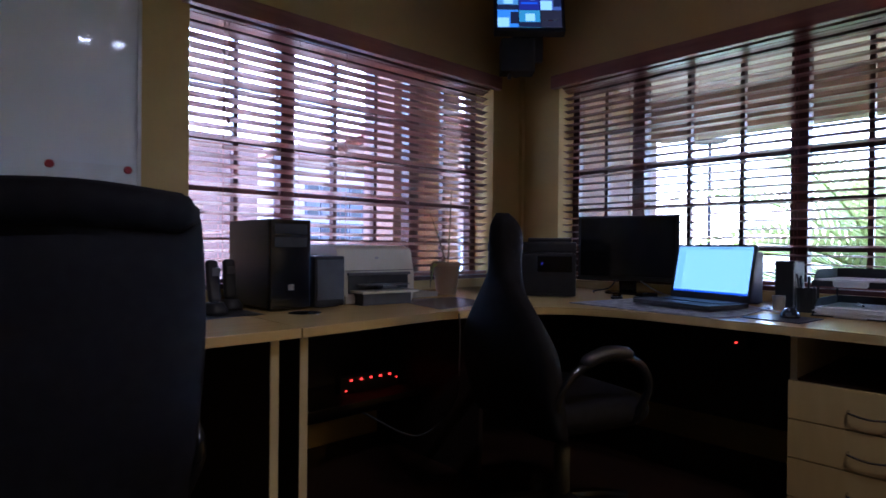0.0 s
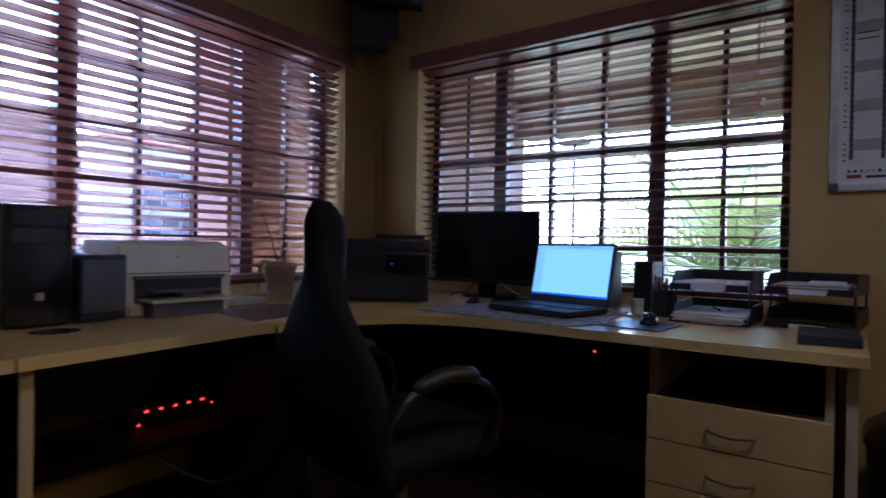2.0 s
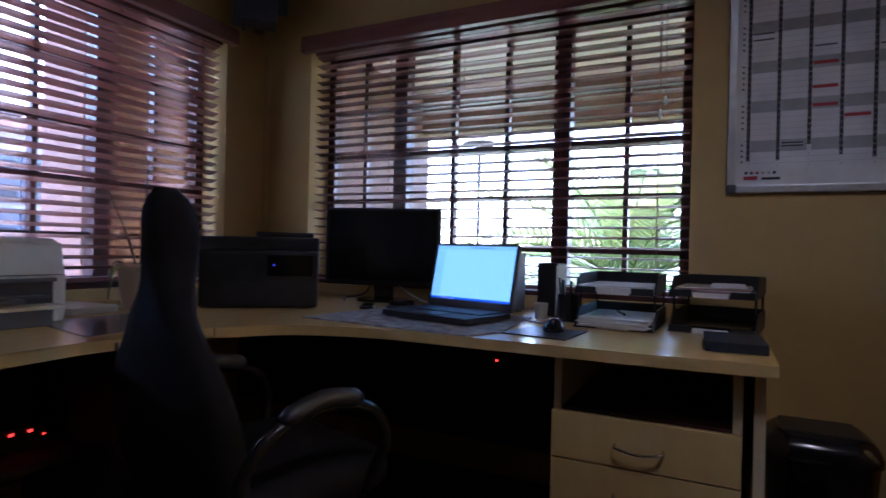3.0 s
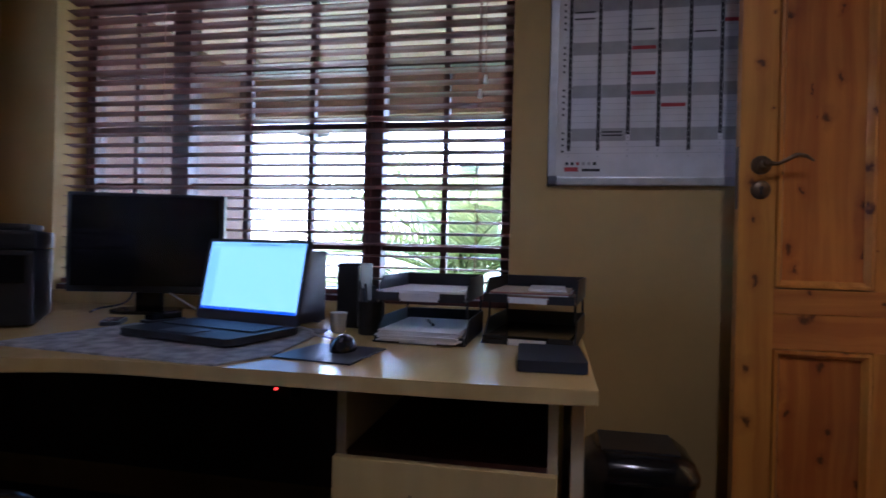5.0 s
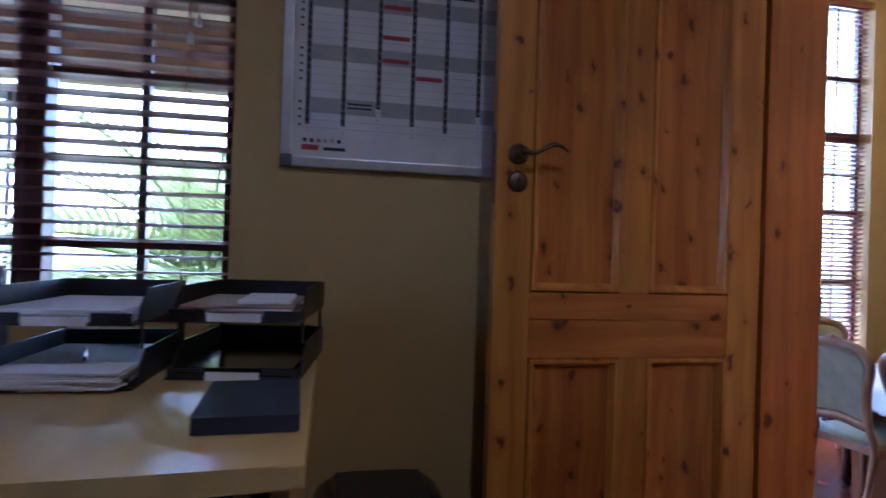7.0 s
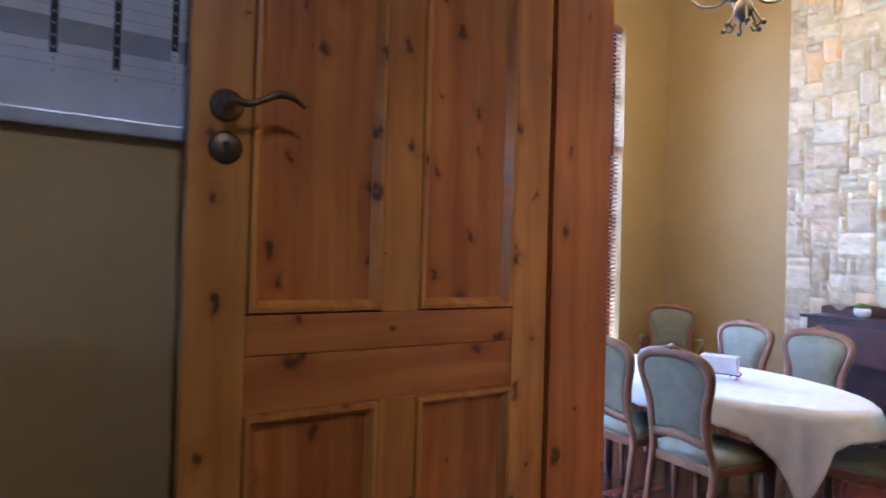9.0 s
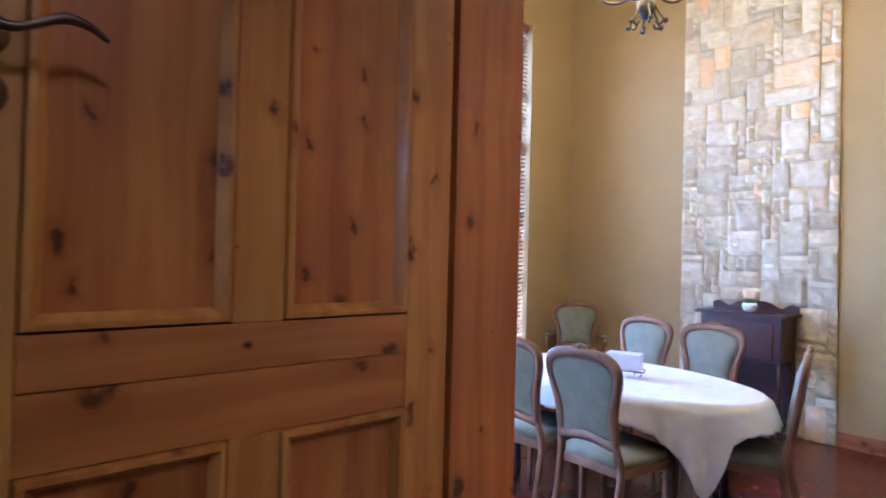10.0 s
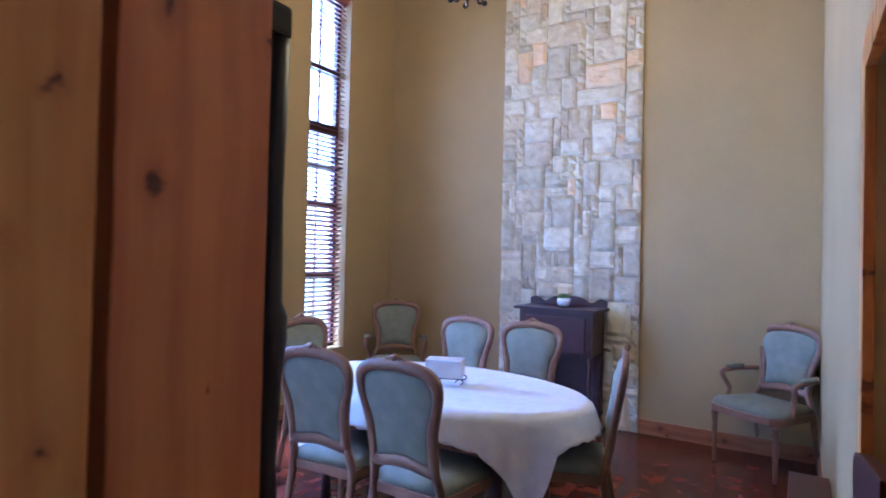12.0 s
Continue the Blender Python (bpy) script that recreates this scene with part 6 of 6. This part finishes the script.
def cycad(at, scale, high, seed):
    rnd = random.Random(seed)
    c = thing("palm", "green cycad palm with arching feathery fronds", "palm", at)
    part("trunk", lathe([(0.18 * scale, 0), (0.19 * scale, 0.3), (0.16 * scale, high), (0.06 * scale, high + 0.12)], 12), BARK, c)
    for i in range(30):
        f = new("frond", FRONDS[i % 3])
        f.parent = c
        f.matrix_basis = pose(0, 0, high + 0.03, 0, 0, i * 137.5 + rnd.uniform(-9, 9)) @ pose(0, 0, 0, 0, -rnd.uniform(-8, 62), 0) @ Matrix.Diagonal((scale, scale, scale, 1))


cycad((6.9, 1.15, -0.7), 1.3, 1.30, 1)
cycad((7.9, 0.2, -0.7), 0.8, 0.9, 2)

# ---------- small pieces last: stone cladding and parquet ----------
st = thing("stone_panel", "tall panel of split sandstone blocks on the wall", "stone cladding", kind="structure")
SX0, SX1 = 3.39, 4.725
part("mortar_bed", box(SX0 + 0.004, SX1 - 0.004, DY, DY + 0.014, DF, DH - 0.002), MORTAR, st)
rnd = random.Random(11)
unit = 0.0742
cols_, rows_ = 18, int((DH - DF) / unit)
grid = [[False] * cols_ for _ in range(rows_)]
SHAPES = [(2, 1), (3, 2), (3, 2), (4, 2), (4, 3), (2, 2), (2, 4), (2, 3), (5, 3), (3, 3), (1, 2), (1, 1), (3, 1), (6, 2), (3, 4)]


def rough_stone(w, h):
    """A split-faced block lying in the xz plane, facing +y."""
    bm = bmesh.new()
    nx, nz = max(2, round(w / 0.038)), max(2, round(h / 0.038))
    g = []
    o = Vector((rnd.uniform(0, 50), rnd.uniform(0, 50), 0))
    tilt = rnd.uniform(-0.07, 0.07)
    for i in range(nx + 1):
        col = []
        for k in range(nz + 1):
            x, z = w * i / nx, h * k / nz
            edge_ = i in (0, nx) or k in (0, nz)
            y = 0.046 + tilt * (x - w / 2) + 0.017 * noise.noise(Vector((x * 12, z * 12, 0)) + o) + 0.008 * noise.noise(Vector((x * 40, z * 40, 5)) + o)
            if edge_:
                y -= 0.018
            j = 0.0045
            col.append(bm.verts.new((x + (noise.noise(Vector((x * 30, z * 30, 9)) + o) * j if 0 < i < nx else (j * rnd.uniform(0.2, 1) * (1 if i == 0 else -1))), max(y, 0.02), z + (j * rnd.uniform(0.2, 1) * (1 if k == 0 else -1) if k in (0, nz) else 0))))
        g.append(col)
    for i in range(nx):
        for k in range(nz):
            bm.faces.new((g[i][k], g[i][k + 1], g[i + 1][k + 1], g[i + 1][k]))
    rim = [g[i][0] for i in range(nx + 1)] + [g[nx][k] for k in range(1, nz + 1)] + [g[i][nz] for i in range(nx - 1, -1, -1)] + [g[0][k] for k in range(nz - 1, 0, -1)]
    bk = [bm.verts.new((v.co.x, 0.008, v.co.z)) for v in rim]
    for i in range(len(rim)):
        bm.faces.new((rim[i], rim[(i + 1) % len(rim)], bk[(i + 1) % len(rim)], bk[i]))
    return bm


for r in range(rows_):
    for c in range(cols_):
        if grid[r][c]:
            continue
        opts = SHAPES[:]
        rnd.shuffle(opts)
        for w, h in opts + [(1, 1)]:
            if c + w <= cols_ and r + h <= rows_ and not any(grid[r + b][c + a] for a in range(w) for b in range(h)) and (c + w == cols_ or c + w <= cols_ - 1):
                break
        for a in range(w):
            for b in range(h):
                grid[r + b][c + a] = True
        mm = rnd.choice([STONE, STONE_W, STONE_W, STONE, STONE_W, STONE_W, STONE_W, STONE, STONE_O])
        ob = part("stone", rough_stone(w * unit, h * unit), mm, st)
        ob.matrix_basis = pose(SX0 + c * unit, DY, DF + r * unit)

pf = thing("floor_dining", "polished red-brown parquet block floor", "floor", kind="structure")
part("subfloor", box(DX0 - 0.2, DX1 + 0.24, DY - 0.2, SY - 0.095, DF - 0.2, DF - 0.006), PARQUET_BED, pf)
BW, BL = 0.075, 0.225
blocks = []
i = 0
x = DX0
while x < DX1 - 0.01:
    y = DY
    k = 0
    while y < SY - 0.20:
        turn = (i + k) % 2
        for q in range(3):
            b = (x, x + BL, y + q * BW, y + (q + 1) * BW) if turn else (x + q * BW, x + (q + 1) * BW, y, y + BL)
            blocks.append((b, turn))
        y += BL
        k += 1
    x += BL
    i += 1
near = [b for b in blocks if b[0][0] < 3.9 and b[0][2] < -4.2][:290]
far = [b for b in blocks if b not in near]
g = 0.0006
shared = {}
for t in (0, 1):
    bm = box(g, (BL if t else BW) - g, g, (BW if t else BL) - g, -0.02, 0.0)
    shared[t] = bpy.data.meshes.new("parquet_block")
    bm.to_mesh(shared[t])
    bm.free()
    shared[t].materials.append(PARQUET)
for (x0, x1, y0, y1), t in near:
    o = new("parquet_block", shared[t])
    o.parent = pf
    o.matrix_basis = pose(x0, y0, DF + random.uniform(-0.0004, 0.0004))
vs, fs = [], []
for (x0, x1, y0, y1), t in far:
    x1, y1 = min(x1, DX1), min(y1, SY - 0.192)
    n = len(vs)
    for z in (DF - 0.02, DF):
        vs += [(x0 + g, y0 + g, z), (x1 - g, y0 + g, z), (x1 - g, y1 - g, z), (x0 + g, y1 - g, z)]
    fs += [(n + 4, n + 5, n + 6, n + 7), (n, n + 1, n + 5, n + 4), (n + 1, n + 2, n + 6, n + 5), (n + 2, n + 3, n + 7, n + 6), (n + 3, n, n + 4, n + 7)]
me = bpy.data.meshes.new("parquet_rest")
me.from_pydata(vs, [], fs)
me.materials.append(PARQUET_REST)
o = new("parquet_rest", me)
o.parent = pf
tagged(o, "more parquet blocks", kind="stuff")
